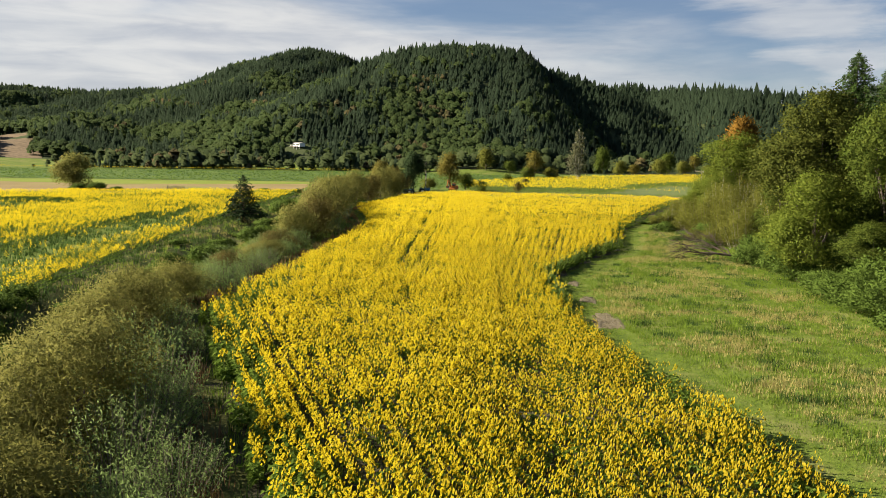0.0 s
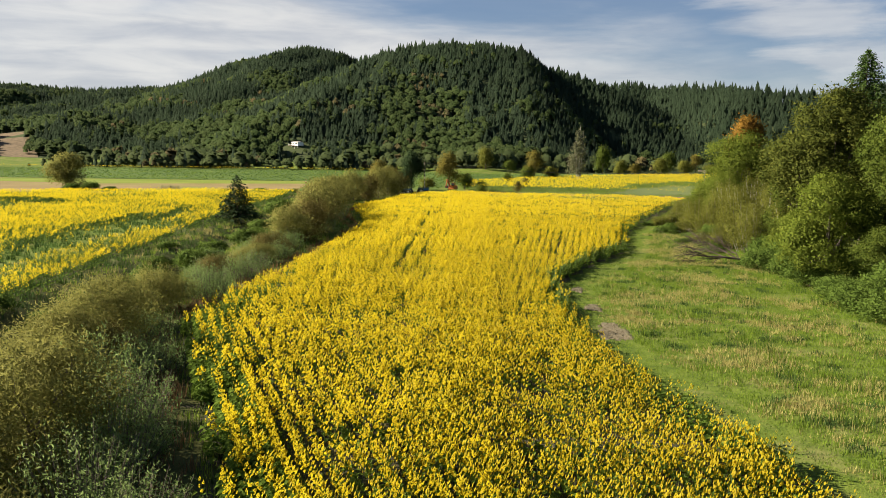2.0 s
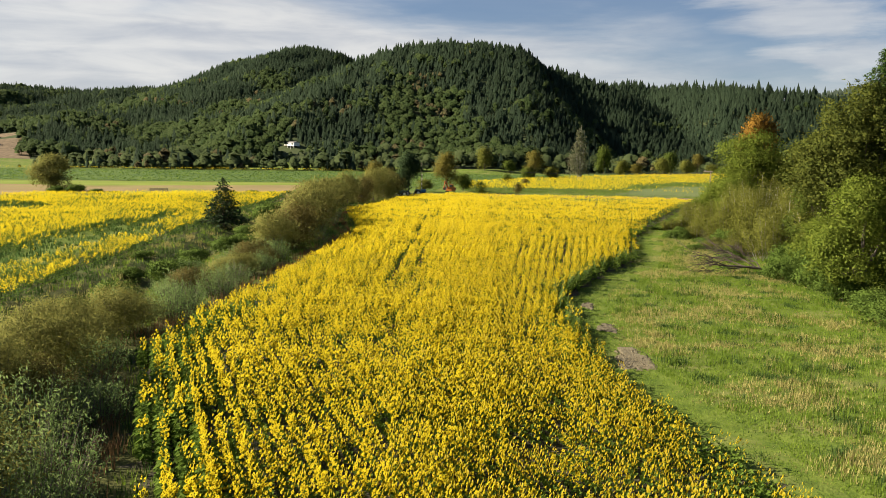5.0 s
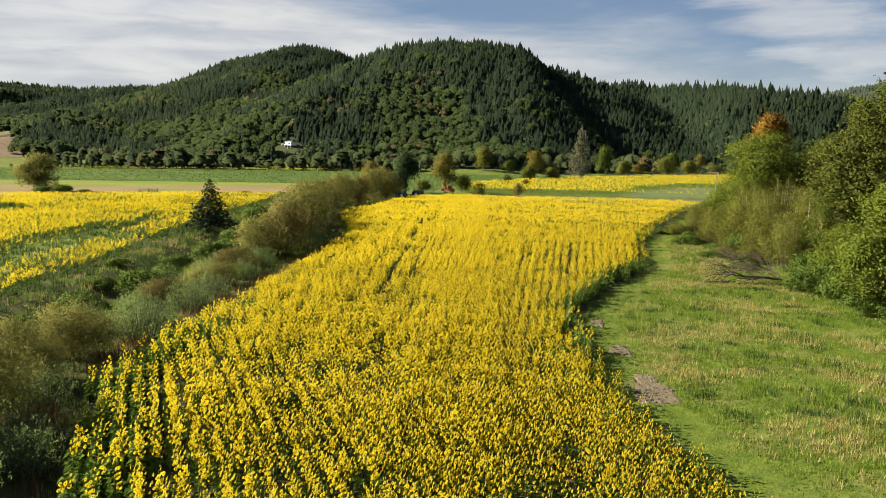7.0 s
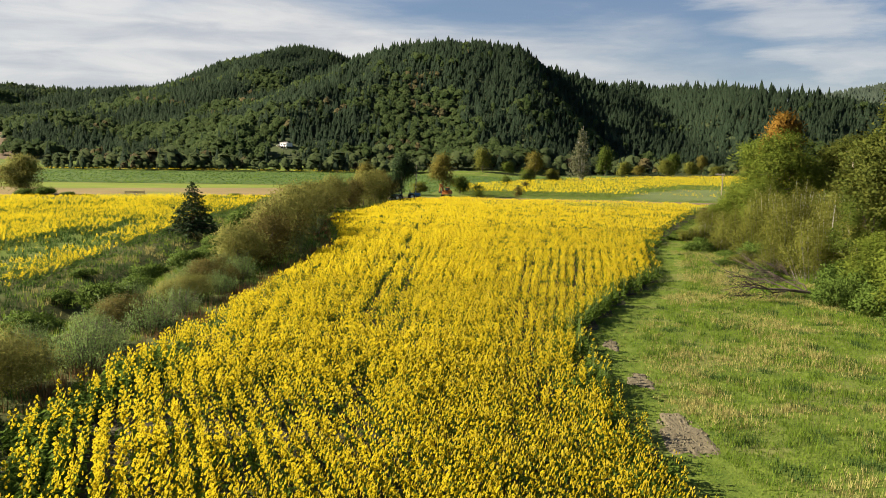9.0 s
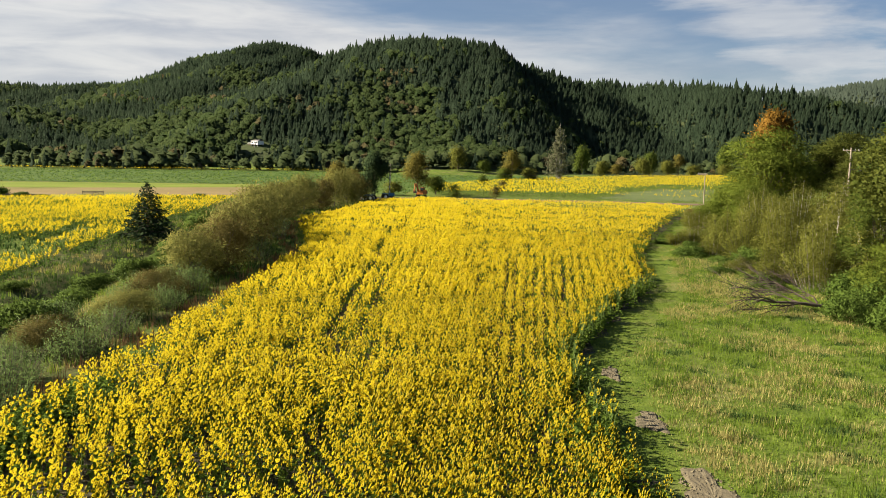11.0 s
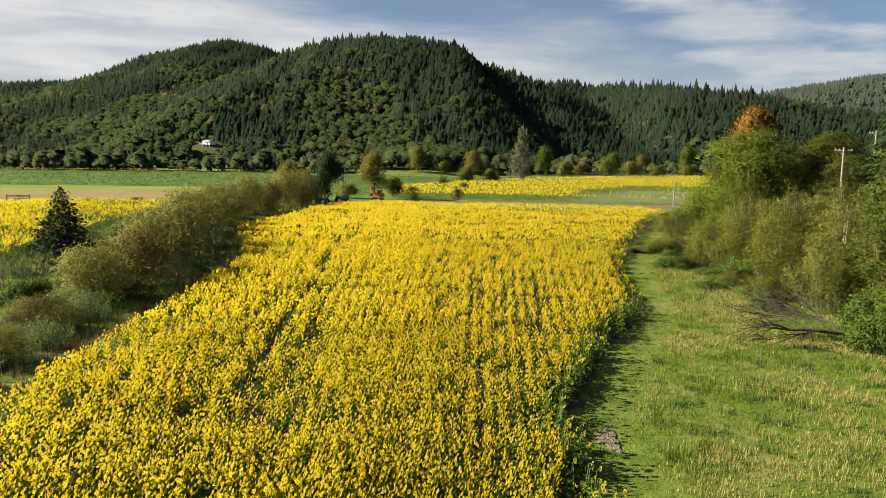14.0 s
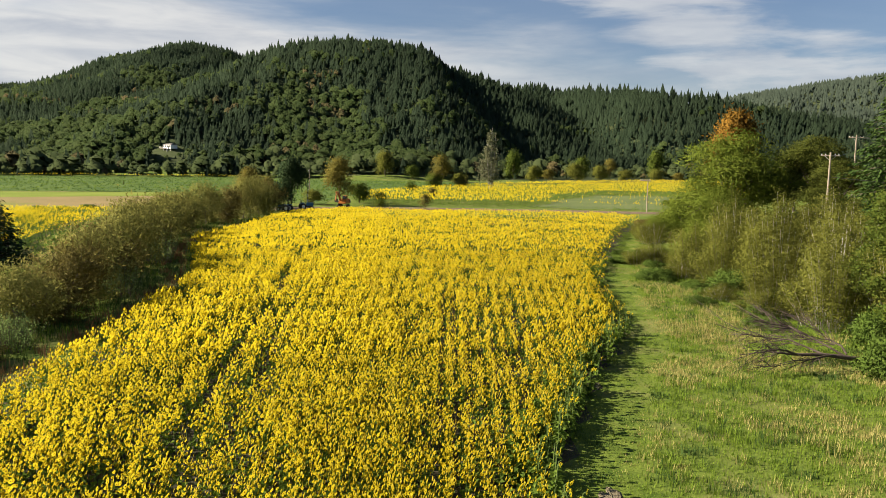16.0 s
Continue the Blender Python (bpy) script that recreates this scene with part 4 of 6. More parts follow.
hedge_places = [
    ("olive", -16.6, 29.3, 1.18, 0.98), ("shoots", -10.4, 25.6, 0.9, 0.85), ("shoots", -13.9, 30.4, 1.1, 1.0), ("shoots", -17.0, 34.6, 1.0, 1.05), ("olive_b", -18.0, 25.4, 1.1, 1.0), ("olive", -21.8, 40.4, 0.95, 0.95), ("shoots", -19.6, 45.2, 0.8, 0.8), ("brown", -20.0, 31.0, 0.9, 0.9), ("shoots_b", -9.2, 21.0, 1.0, 0.9), ("shoots", -12.8, 27.0, 1.05, 1.0), ("shoots_b", -11.4, 23.0, 1.0, 0.9), ("olive_b", -14.5, 21.5, 1.0, 1.0), ("shoots", -15.2, 34.5, 1.0, 1.05), ("shoots_b", -13.6, 32.0, 1.0, 0.8),
    ("shoots", -18.2, 38.5, 1.1, 1.1), ("olive_b", -20.5, 36.0, 0.9, 1.0), ("shoots_b", -17.6, 43.0, 0.9, 0.9), ("olive_b", -22.6, 46.5, 1.05, 1.08), ("brown", -20.8, 42.0, 0.8, 0.9),
    ("shoots_b", -21.6, 50.0, 1.0, 0.9), ("olive", -24.6, 53.0, 0.85, 0.9), ("olive_b", -24.4, 58.5, 0.9, 0.95), ("shoots", -22.9, 63.5, 1.0, 0.95), ("shoots", -24.4, 67.5, 0.9, 0.9),
    ("shoots_b", -23.4, 72.5, 1.0, 0.95), ("brown", -26.0, 74.5, 0.8, 0.65), ("shoots_b", -24.0, 78.0, 1.0, 0.9), ("olive_b", -25.6, 83.0, 0.8, 0.7), ("shoots_b", -24.2, 87.0, 0.9, 0.9), ("brown", -26.0, 90.5, 0.8, 0.75),
    ("shoots_b", -25.0, 94.5, 1.0, 0.95), ("olive", -26.6, 99.0, 0.9, 0.85), ("brown", -26.2, 104.5, 1.0, 1.0), ("olive", -27.0, 109.5, 0.95, 1.05), ("shoots", -25.4, 113.5, 0.8, 0.9), ("brown", -28.0, 116.0, 1.0, 1.05),
    ("olive_b", -28.6, 122.5, 1.1, 1.15), ("olive", -30.2, 128.5, 1.0, 1.1), ("shoots", -28.4, 133.0, 0.9, 1.0), ("brown", -31.6, 136.0, 1.05, 1.1), ("olive", -32.2, 143.0, 1.0, 1.05), ("olive_b", -33.2, 149.5, 1.05, 1.1),
    ("olive", -34.5, 156.5, 0.95, 1.0), ("brown", -35.8, 163.0, 1.0, 1.05), ("olive_b", -36.0, 170.0, 1.05, 1.05), ("olive", -34.6, 177.0, 1.0, 1.1), ("brown", -33.2, 184.0, 1.0, 1.1), ("olive", -31.6, 191.0, 1.05, 1.15),
    ("olive_b", -30.2, 198.0, 1.1, 1.2), ("brown", -29.6, 205.0, 1.0, 1.2), ("dark", -26.6, 214.0, 1.05, 1.05), ("dark", -30.5, 211.0, 0.7, 0.8), ("gold", -36.0, 218.0, 0.95, 1.0), ("gold", -33.5, 224.0, 0.8, 0.9),
    ("bramble", -34.6, 51.0, 1.0, 1.1), ("bramble", -36.0, 55.5, 0.9, 1.0), ("bramble", -31.0, 62.0, 0.9, 1.0), ("bramble", -31.5, 72.0, 1.0, 1.2), ("bramble", -30.5, 80.0, 1.0, 1.2), ("bramble", -34.0, 92.0, 0.9, 1.0),
    ("bramble", -33.0, 101.0, 0.9, 1.2), ("bramble", -39.0, 137.0, 1.2, 1.5), ("bramble", -42.0, 146.0, 1.2, 1.5), ("bramble", -38.5, 152.0, 1.3, 1.6), ("bramble", -44.0, 158.0, 1.2, 1.4), ("bramble", -28.0, 41.0, 0.9, 1.0), ("bramble", -31.0, 44.5, 1.0, 1.1),
]
# the hedge is fuller between the bend and the spruce, with rods on its far side
hedge_places = [(k, x + 0.2, y, size * 1.12, tall * 1.22) if 96 < y < 230 and k != "bramble" else (k, x, y, size, tall) for k, x, y, size, tall in hedge_places]
hedge_places += [("shoots_b" if i % 3 else "shoots", -28.3 + 1.1 * math.sin(2.3 * i), 60.0 + 4.2 * i, 0.85 + 0.2 * math.sin(1.7 * i), 0.75 + 0.15 * math.sin(3.1 * i)) for i in range(12)]
hedge_places += [("bramble", -33.2 + 1.8 * math.sin(1.9 * i) - 0.10 * i, 58.0 + 6.3 * i, 0.8 + 0.2 * math.sin(2.7 * i), 0.8 + 0.25 * math.sin(1.3 * i)) for i in range(13)]
hedge_places += [(("olive_b", "brown", "olive")[i % 3], x - 0.9 + 0.8 * math.sin(2.1 * i), y + 3.1, 0.62 + 0.12 * math.sin(1.3 * i), 0.72 + 0.15 * math.sin(2.9 * i)) for i, (k, x, y, size, tall) in enumerate(hedge_places) if 96 < y < 205 and k in ("olive", "olive_b", "brown")]
hedge_places += [("bramble", -36.5 - 0.09 * i + 2.6 * math.sin(2.4 * i), 84.0 + 4.3 * i, 0.75 + 0.2 * math.sin(1.9 * i), 0.7 + 0.2 * math.sin(3.3 * i)) for i in range(11)]
hedge_places += [("shoots_b", -30.5 - 0.11 * i, 112.0 + 5.0 * i, 0.8, 0.8) for i in range(5)]
set_out(hedge_kinds, [(k + "_far" if p[1] > 92 and k in ("olive", "olive_b", "brown") else k, *p) for k, *p in hedge_places])

spruce = conifer("spruce_tree", gen(41), 6.8, 2.9, 20, 12, 20, 0.55, L_spruce, "dark green spruce standing alone beside the ditch", 0.12, clear=0.13)
plant(spruce, -44.6, 131.5, 1.12, 0, True)
round_tree = tree("round_tree", gen(42), round_lobes(gen(42), 10, 4.3, 7.8, 0.1), 420, 22, 0.36, 0.5, L_olive, M_bark, 0.2, "round olive-green tree alone at a field corner", low_cut=-0.9)
plant(round_tree, -116.0, 203.0, 1.2, 0, True)

# the wooded bank
BANK = "trees on the bank"
bank_kinds = {
    "alder": tree("alder_tree", gen(51), round_lobes(gen(51), 12, 5.2, 12.5, 0.8), 760, 52, 0.235, 0.42, L_alder, M_bark, 0.22, "green leafy alder on the bank", "tree", BANK),
    "alder_b": tree("alder_tree", gen(52), round_lobes(gen(52), 11, 4.6, 10.5, 0.5), 680, 52, 0.235, 0.42, L_bright, M_bark, 0.2, "bright green leafy tree on the bank", "tree", BANK),
    "maple": tree("maple_tree", gen(53), round_lobes(gen(53), 13, 6.4, 15.5, 1.5, 0.75), 880, 54, 0.26, 0.46, L_maple, M_bark, 0.3, "large dark olive-green maple with rounded crown", "tree", BANK),
    "rust": tree("maple_tree", gen(54), round_lobes(gen(54), 9, 4.0, 13.5, 3.0), 420, 24, 0.42, 0.48, L_rust, M_bark, 0.2, "maple turning orange and russet above the bank", "tree", BANK),
    "willow": tree("willow_tree", gen(55), round_lobes(gen(55), 13, 6.2, 12.5, 0.3), 760, 30, 0.40, 0.50, L_bright, M_bark, 0.22, "light green willow with a broad domed crown", "tree", BANK, SLIM1, 0.2, -0.8),
    "thin": wand_bush("young_alder", gen(56), 52, 7.2, 3.4, L_birch, "thicket of thin olive young alders with pale stems", 0.17, 300, M_palebark, "tree", BANK, 0.062),
    "brown": tree("small_tree", gen(57), round_lobes(gen(57), 9, 4.0, 8.0, 0.4), 480, 26, 0.34, 0.38, L_brown, M_bark, 0.14, "browning leafy tree at the end of the bank", "tree", BANK),
    "bramble": tree("bramble_mound", gen(58), round_lobes(gen(58), 9, 3.0, 2.0, 0.0, 0.5), 360, 32, 0.19, 0.26, L_bramble, M_bark, 0.04, "spreading green bramble mound at the foot of the bank", "bush", "brambles"),
}
set_out(bank_kinds, [
    ("maple", 33.2, 88.5, 1.2, 0.98), ("alder", 38.5, 83.0, 1.0, 1.1), ("alder", 35.8, 77.5, 1.0, 1.28), ("alder_b", 29.8, 79.5, 0.98, 1.0), ("alder_b", 38.5, 94.0, 1.0, 1.0), ("alder_b", 36.5, 68.0, 0.9, 0.9),
    ("alder", 42.0, 70.0, 1.1, 1.1), ("maple", 47.0, 88.0, 0.95, 0.95), ("alder_b", 31.5, 92.0, 0.8, 0.7), ("alder", 33.0, 74.0, 0.7, 0.62), ("alder_b", 40.0, 62.0, 1.0, 0.9),
    ("willow", 41.0, 148.0, 1.3, 0.80), ("willow", 36.5, 142.0, 0.78, 0.75), ("willow", 38.0, 156.0, 0.8, 0.85), ("alder_b", 33.5, 137.0, 0.8, 0.52), ("willow", 37.0, 163.0, 0.62, 0.5), ("thin", 33.0, 158.0, 0.85, 0.5), ("thin", 35.5, 169.0, 0.8, 0.45), ("willow", 41.0, 168.0, 0.7, 0.6),
    # the three maples of this row put the willow's shade into darker leaves
    ("rust", 42.4, 154.0, 0.92, 1.29), ("maple", 52.0, 150.0, 0.95, 0.66), ("maple", 52.5, 157.0, 0.7, 0.72), ("maple", 50.0, 141.0, 0.85, 0.55),
    ("thin", 30.2, 103.5, 1.0, 0.85), ("thin", 33.0, 108.5, 1.1, 0.95), ("thin", 31.2, 115.0, 1.05, 0.85), ("thin", 34.0, 121.0, 1.2, 0.9), ("thin", 37.5, 114.0, 1.2, 0.85), ("thin", 30.6, 125.5, 1.0, 0.75), ("thin", 36.5, 127.0, 1.2, 0.85),
    ("thin", 39.0, 121.0, 1.2, 0.82), ("thin", 29.8, 131.0, 0.95, 0.75), ("thin", 34.5, 132.5, 1.1, 0.9), ("thin", 42.0, 128.0, 1.2, 0.72), ("thin", 27.4, 108.5, 0.7, 0.6), ("thin", 33.5, 100.0, 1.0, 0.9),
    ("thin", 35.2, 110.5, 0.8, 0.7), ("thin", 32.2, 118.2, 0.75, 0.62), ("thin", 36.8, 119.0, 0.8, 0.85), ("thin", 28.6, 121.5, 0.6, 0.5), ("thin", 38.8, 125.5, 0.85, 0.72), ("thin", 41.5, 117.0, 1.0, 0.75), ("thin", 31.8, 128.8, 0.8, 0.6), ("brown", 40.5, 106.0, 0.8, 0.8), ("brown", 37.0, 175.0, 0.6, 0.5), ("brown", 41.0, 179.0, 0.6, 0.45), 
    *[("bramble", 25.6 + 1.9 * math.sin(2.2 * i) + 0.03 * i, 104.0 + 4.4 * i, 0.62 + 0.16 * math.sin(1.7 * i), 0.62 + 0.2 * math.sin(2.9 * i)) for i in range(11)], ("thin", 26.2, 115.0, 0.5, 0.42), ("thin", 26.8, 127.0, 0.6, 0.45), ("thin", 25.4, 138.0, 0.6, 0.42), ("thin", 28.0, 139.5, 0.7, 0.55), ("bramble", 33.5, 81.0, 1.2, 1.2), ("bramble", 35.5, 78.0, 1.3, 1.2), ("bramble", 33.0, 70.0, 1.2, 1.0), ("bramble", 36.0, 72.5, 1.4, 1.2), ("bramble", 29.2, 56.0, 1.2, 0.86), ("bramble", 32.7, 58.5, 1.3, 1.01), ("bramble", 28.8, 62.0, 1.1, 0.79), ("bramble", 32.2, 64.0, 1.2, 1.01), ("bramble", 28.7, 68.0, 1.1, 0.86), ("bramble", 29.2, 73.5, 1.0, 0.79), ("bramble", 28.5, 79.5, 0.9, 1.2),
    ("bramble", 29.6, 86.0, 1.0, 1.2), ("bramble", 30.5, 91.5, 1.1, 1.3), ("bramble", 31.8, 97.0, 1.1, 1.2), ("bramble", 31.8, 50.0, 1.2, 0.86), ("bramble", 36.2, 53.0, 1.3, 1.01), ("bramble", 30.0, 119.5, 1.0, 0.9), ("bramble", 29.6, 111.0, 0.8, 0.8), ("bramble", 27.6, 90.5, 0.9, 1.2), ("bramble", 29.4, 93.5, 1.0, 1.4), ("alder_b", 31.0, 96.0, 0.5, 0.55), ("alder", 34.2, 101.0, 0.85, 1.0),
])
fir = conifer("fir_tree", gen(61), 22.5, 6.4, 44, 16, 78, 0.58, L_fir, "tall dark green fir on top of the bank", 0.30, BANK, 0.08, 0.62)
plant(fir, 53.0, 131.0, 1.0, 0, True)
plant(fir, 60.5, 137.0, 0.92, 100)


# ---- meadow grass and rank growth by the ditch ----
def tufts(name, xy, height, mats, mix, label, blades=5, spread=0.16, wide=1.0):
    bag = Bag()
    n = len(xy)
    z = land(xy[:, 0], xy[:, 1]) - 0.02
    for _ in range(blades):
        a = rng.uniform(0, 6.28, n)
        off = spread * np.sqrt(rng.random(n))
        at = np.column_stack([xy[:, 0] + off * np.cos(a), xy[:, 1] + off * np.sin(a), z])
        h = height * rng.uniform(0.55, 1.25, n)
        for k in range(len(mats)):
            p = mix == k
            if p.any():
                v, f, _ = BLADE
                stamp(bag, (v * (wide, 1, 1), f, np.array([k])), at[p], turns(a[p] - np.pi / 2 + rng.normal(0, 0.5, p.sum())), np.column_stack([h[p] * 0 + 1.0, h[p] * rng.uniform(0.3, 1.9, p.sum()), h[p]]))
    return tagged(bag_part(name, bag, mats), label, "grass", kind="stuff")


n_g = 98000
m_xy = np.column_stack([rng.uniform(2, 38, n_g), 6 + 177 * rng.random(n_g) ** 1.25])
s_b = bank_side(m_xy[:, 0], m_xy[:, 1])
free = ~inside(m_xy[:, 0] + 0.3, m_xy[:, 1], FIELD) & (s_b < 5) & (m_xy[:, 0] > np.interp(m_xy[:, 1], [p[1] for p in RIGHT_EDGE], [p[0] for p in RIGHT_EDGE]))
MUD = [(7.9, 57.2, 1.1, 2.9), (7.3, 65.6, 0.7, 1.5), (6.7, 73.5, 0.5, 1.4)]
for mx_, my_, ra, rb in MUD:
    free &= ((m_xy[:, 0] - mx_) / ra) ** 2 + ((m_xy[:, 1] - my_) / rb) ** 2 > 1 + 0.5 * wave(m_xy[:, 0], m_xy[:, 1], 0.7, 2.0)
m_xy = m_xy[free]
off_edge = edge_gap(m_xy[:, 0], m_xy[:, 1], RIGHT_EDGE)
dry = 0.8 * np.exp(-((m_xy[:, 0] - 13.5) / 2.6) ** 2 - ((m_xy[:, 1] - 43.5) / 4) ** 2) + 0.7 * np.exp(-((m_xy[:, 0] - 12) / 2.6) ** 2 - ((m_xy[:, 1] - 70) / 6) ** 2) + 0.7 * np.exp(-((m_xy[:, 0] - 20) / 3) ** 2 - ((m_xy[:, 1] - 97) / 6) ** 2) + wave(m_xy[:, 0], m_xy[:, 1], 3.4, 3.0) + 0.6 * wave(m_xy[:, 0], m_xy[:, 1], 1.3, 8.0) + rng.normal(0, 0.35, len(m_xy))
rank = wave(m_xy[:, 0], m_xy[:, 1], 1.2, 6.6) + rng.normal(0, 0.12, len(m_xy))
kind_g = np.where(dry > 0.52, 1, np.where(rank > 0.55, 2, 0))
kind_g = np.where((off_edge < 2.2) & (kind_g == 1), 0, kind_g)
tall_g = np.where(kind_g == 1, 0.26, np.where(kind_g == 2, 0.26, 0.17)) * np.where(off_edge < 3.0, 0.5, 1.0) * (1 + 0.3 * wave(m_xy[:, 0], m_xy[:, 1], 2.0, 1.0))
tufts("meadow_grass", m_xy, tall_g, [L_grass, L_straw, L_darkgrass], kind_g, "rough green meadow grass with dry straw-coloured patches", 6, 0.30, 0.75)

# tussocks and straw patches that stand above the sward
n_t = 20000
t_xy = np.column_stack([rng.uniform(4, 36, n_t), 20 + 130 * rng.random(n_t) ** 1.2])
t_edge = np.interp(t_xy[:, 1], [p[1] for p in RIGHT_EDGE], [p[0] for p in RIGHT_EDGE])
lump = wave(t_xy[:, 0], t_xy[:, 1], 0.9, 4.6) + 0.7 * wave(t_xy[:, 0], t_xy[:, 1], 2.6, 1.6)
t_dense = (t_xy[:, 1] > 98) & (t_xy[:, 0] > t_edge + 3.0)
t_ok = (t_xy[:, 0] > t_edge + 3.6 + 0.4 * wave(t_xy[:, 0], t_xy[:, 1], 2.0, 1.0)) & (bank_side(t_xy[:, 0], t_xy[:, 1]) < 4) & ((lump > 0.18) | t_dense)
lump = np.maximum(lump, 0.1)
t_xy, lump = t_xy[t_ok], lump[t_ok]
t_dry = wave(t_xy[:, 0], t_xy[:, 1], 4.2, 7.0) + 0.8 * np.exp(-((t_xy[:, 0] - t_xy[:, 1] * 0 - 14.5) / 3) ** 2 - ((t_xy[:, 1] - 44) / 4) ** 2) + rng.normal(0, 0.3, len(t_xy))
t_kind = np.where(t_dry > 0.36, 1, np.where(rng.random(len(t_xy)) < 0.35, 2, 0))
tufts("tussocks", t_xy, np.where(t_kind == 1, 0.50, 0.40) * (0.7 + 0.5 * lump), [L_grass, L_straw, L_darkgrass], t_kind, "tall grass tussocks and straw-coloured clumps in the meadow", 13, 0.36, 0.6)

n_d = 26000
d_xy = np.column_stack([rng.uniform(-50, 4, n_d), rng.uniform(2, 205, n_d)])
d_ok = ~inside(d_xy[:, 0], d_xy[:, 1], FIELD) & ~inside(d_xy[:, 0], d_xy[:, 1], LEFT_FIELD) & (d_xy[:, 0] < np.interp(d_xy[:, 1], [p[1] for p in LEFT_EDGE], [p[0] for p in LEFT_EDGE]))
d_ok &= edge_gap(d_xy[:, 0], d_xy[:, 1], DITCH) > 1.3
d_xy = d_xy[d_ok]
near_crop = edge_gap(d_xy[:, 0], d_xy[:, 1], LEFT_EDGE)
pick_d = wave(d_xy[:, 0], d_xy[:, 1], 3.0, 4.0) + rng.normal(0, 0.4, len(d_xy))
kind_d = np.where((near_crop < 3.2) & (near_crop > 0.9) & (pick_d > -0.25), 1, np.where(pick_d > 0.5, 3, np.where(pick_d > 0.0, 0, 2)))
tufts("rank_grass", d_xy, np.where(kind_d == 1, 0.7, 0.5), [L_grass, L_brownweed, L_darkgrass, L_straw], kind_d, "rank grass and dry brown weeds along the ditch", 9, 0.34, 0.85)

# low leaves of the green field, and of the bare places in the thin sunflower field
n_c = 15000
c_xy = np.column_stack([rng.uniform(-330, 30, n_c), rng.uniform(236, 400, n_c)])
c_xy = c_xy[inside(c_xy[:, 0], c_xy[:, 1], [(-62, 276), (-168, 256), (-300, 279), (-340, 350), (-230, 348), (-84, 394), (-10, 398), (28, 388), (18, 338), (-4, 302), (-22, 264), (-22, 236), (-58, 236)])]
tufts("green_crop_rows", c_xy, np.full(len(c_xy), 0.4), [L_sprout := leafy("green_crop_leaf", (0.06, 0.115, 0.03), (0.12, 0.185, 0.05)), L_grass], (rng.random(len(c_xy)) < 0.3).astype(int), "low green crop on the far field", 4, 0.5, 5.0)
n_l = 14000
l_xy = np.column_stack([rng.uniform(-125, -36, n_l), rng.uniform(50, 200, n_l)])
l_xy = l_xy[inside(l_xy[:, 0], l_xy[:, 1], LEFT_FIELD)]
tufts("field_weeds", l_xy, np.full(len(l_xy), 0.45), [L_sprout, L_darkgrass], (rng.random(len(l_xy)) < 0.4).astype(int), "low green weeds between the thin sunflowers", 6, 0.45, 2.6)


# ---- wooded hills ----
def hill_fir(seed, spikes=3):
    """A narrow ragged conifer of unit height: two open skirts of drooping boughs."""
    g = gen(seed)
    b = Bag()
    for z, top, r in ((0.12, 0.72, 0.145), (0.48, 1.0, 0.100)):
        turn = g.uniform(0, 6.28)
        rim = []
        for k in range(2 * spikes):
            a = math.pi * k / spikes + turn + g.uniform(-0.2, 0.2)
            q = r * (g.uniform(1.0, 1.45) if k % 2 == 0 else g.uniform(0.5, 0.75))
            rim.append((q * math.cos(a), q * math.sin(a), z + (g.uniform(-0.06, 0.0) if k % 2 == 0 else g.uniform(0.04, 0.10))))
        n = 2 * spikes
        b.add(rim + [(g.normal(0, 0.008), g.normal(0, 0.008), top)], [(k, (k + 1) % n, n) for k in range(n)])
    return b.arrays()


def hill_broadleaf(seed, lobes=3, cards=16, card=0.13):
    """A rounded, lumpy crown of unit height: soft lobes with leaf sprays on them."""
    g = gen(seed)
    b = Bag()
    lumps = [((0, 0, 0.68), 0.30)] + [((0.22 * math.cos(a), 0.22 * math.sin(a), g.uniform(0.34, 0.62)), g.uniform(0.17, 0.25)) for a in np.arange(lobes - 1) * 6.283 / (lobes - 1) + g.uniform(0, 1.5)]
    for c, r in lumps:
        v = [np.array(c) + (0, 0, r)]
        for z, q in ((0.5, 0.84), (-0.25, 0.98)):
            turn = g.uniform(0, 1.2)
            v += [np.array(c) + r * np.array((q * j * math.cos(a), q * j * math.sin(a), z + g.uniform(-0.15, 0.15))) for a, j in zip(np.arange(5) * 1.2566 + turn, g.uniform(0.8, 1.15, 5))]
        f = [(0, 1 + k, 1 + (k + 1) % 5) for k in range(5)]
        f += [q for k in range(5) for q in ((1 + k, 6 + k, 6 + (k + 1) % 5), (1 + k, 6 + (k + 1) % 5, 1 + (k + 1) % 5))]
        b.add(v, f)
        n = int(cards * r / 0.8)
        d = g.normal(0, 1, (n, 3))
        d[:, 2] = np.where(d[:, 2] < -0.3, -d[:, 2], d[:, 2])
        d /= np.linalg.norm(d, axis=1)[:, None]
        p = np.array(c) + d * r * g.uniform(0.75, 1.0, n)[:, None]
        scatter_leaves(b, p, d, card * g.uniform(0.7, 1.3, n), (LEAF1[0] * (1.9, 1, 1), LEAF1[1], LEAF1[2]), 0, g)
    b.add([(-0.02, 0, 0), (0.02, 0, 0), (0, 0, 0.5), (0, 0.02, 0)], [(0, 1, 2), (1, 3, 2)])
    return b.arrays()


fir_shapes = [hill_fir(71 + k) for k in range(4)]
oak_shapes = [hill_broadleaf(81 + k) for k in range(5)]
belt_shapes = [hill_broadleaf(181 + k, 6, 70, 0.085) for k in range(5)]


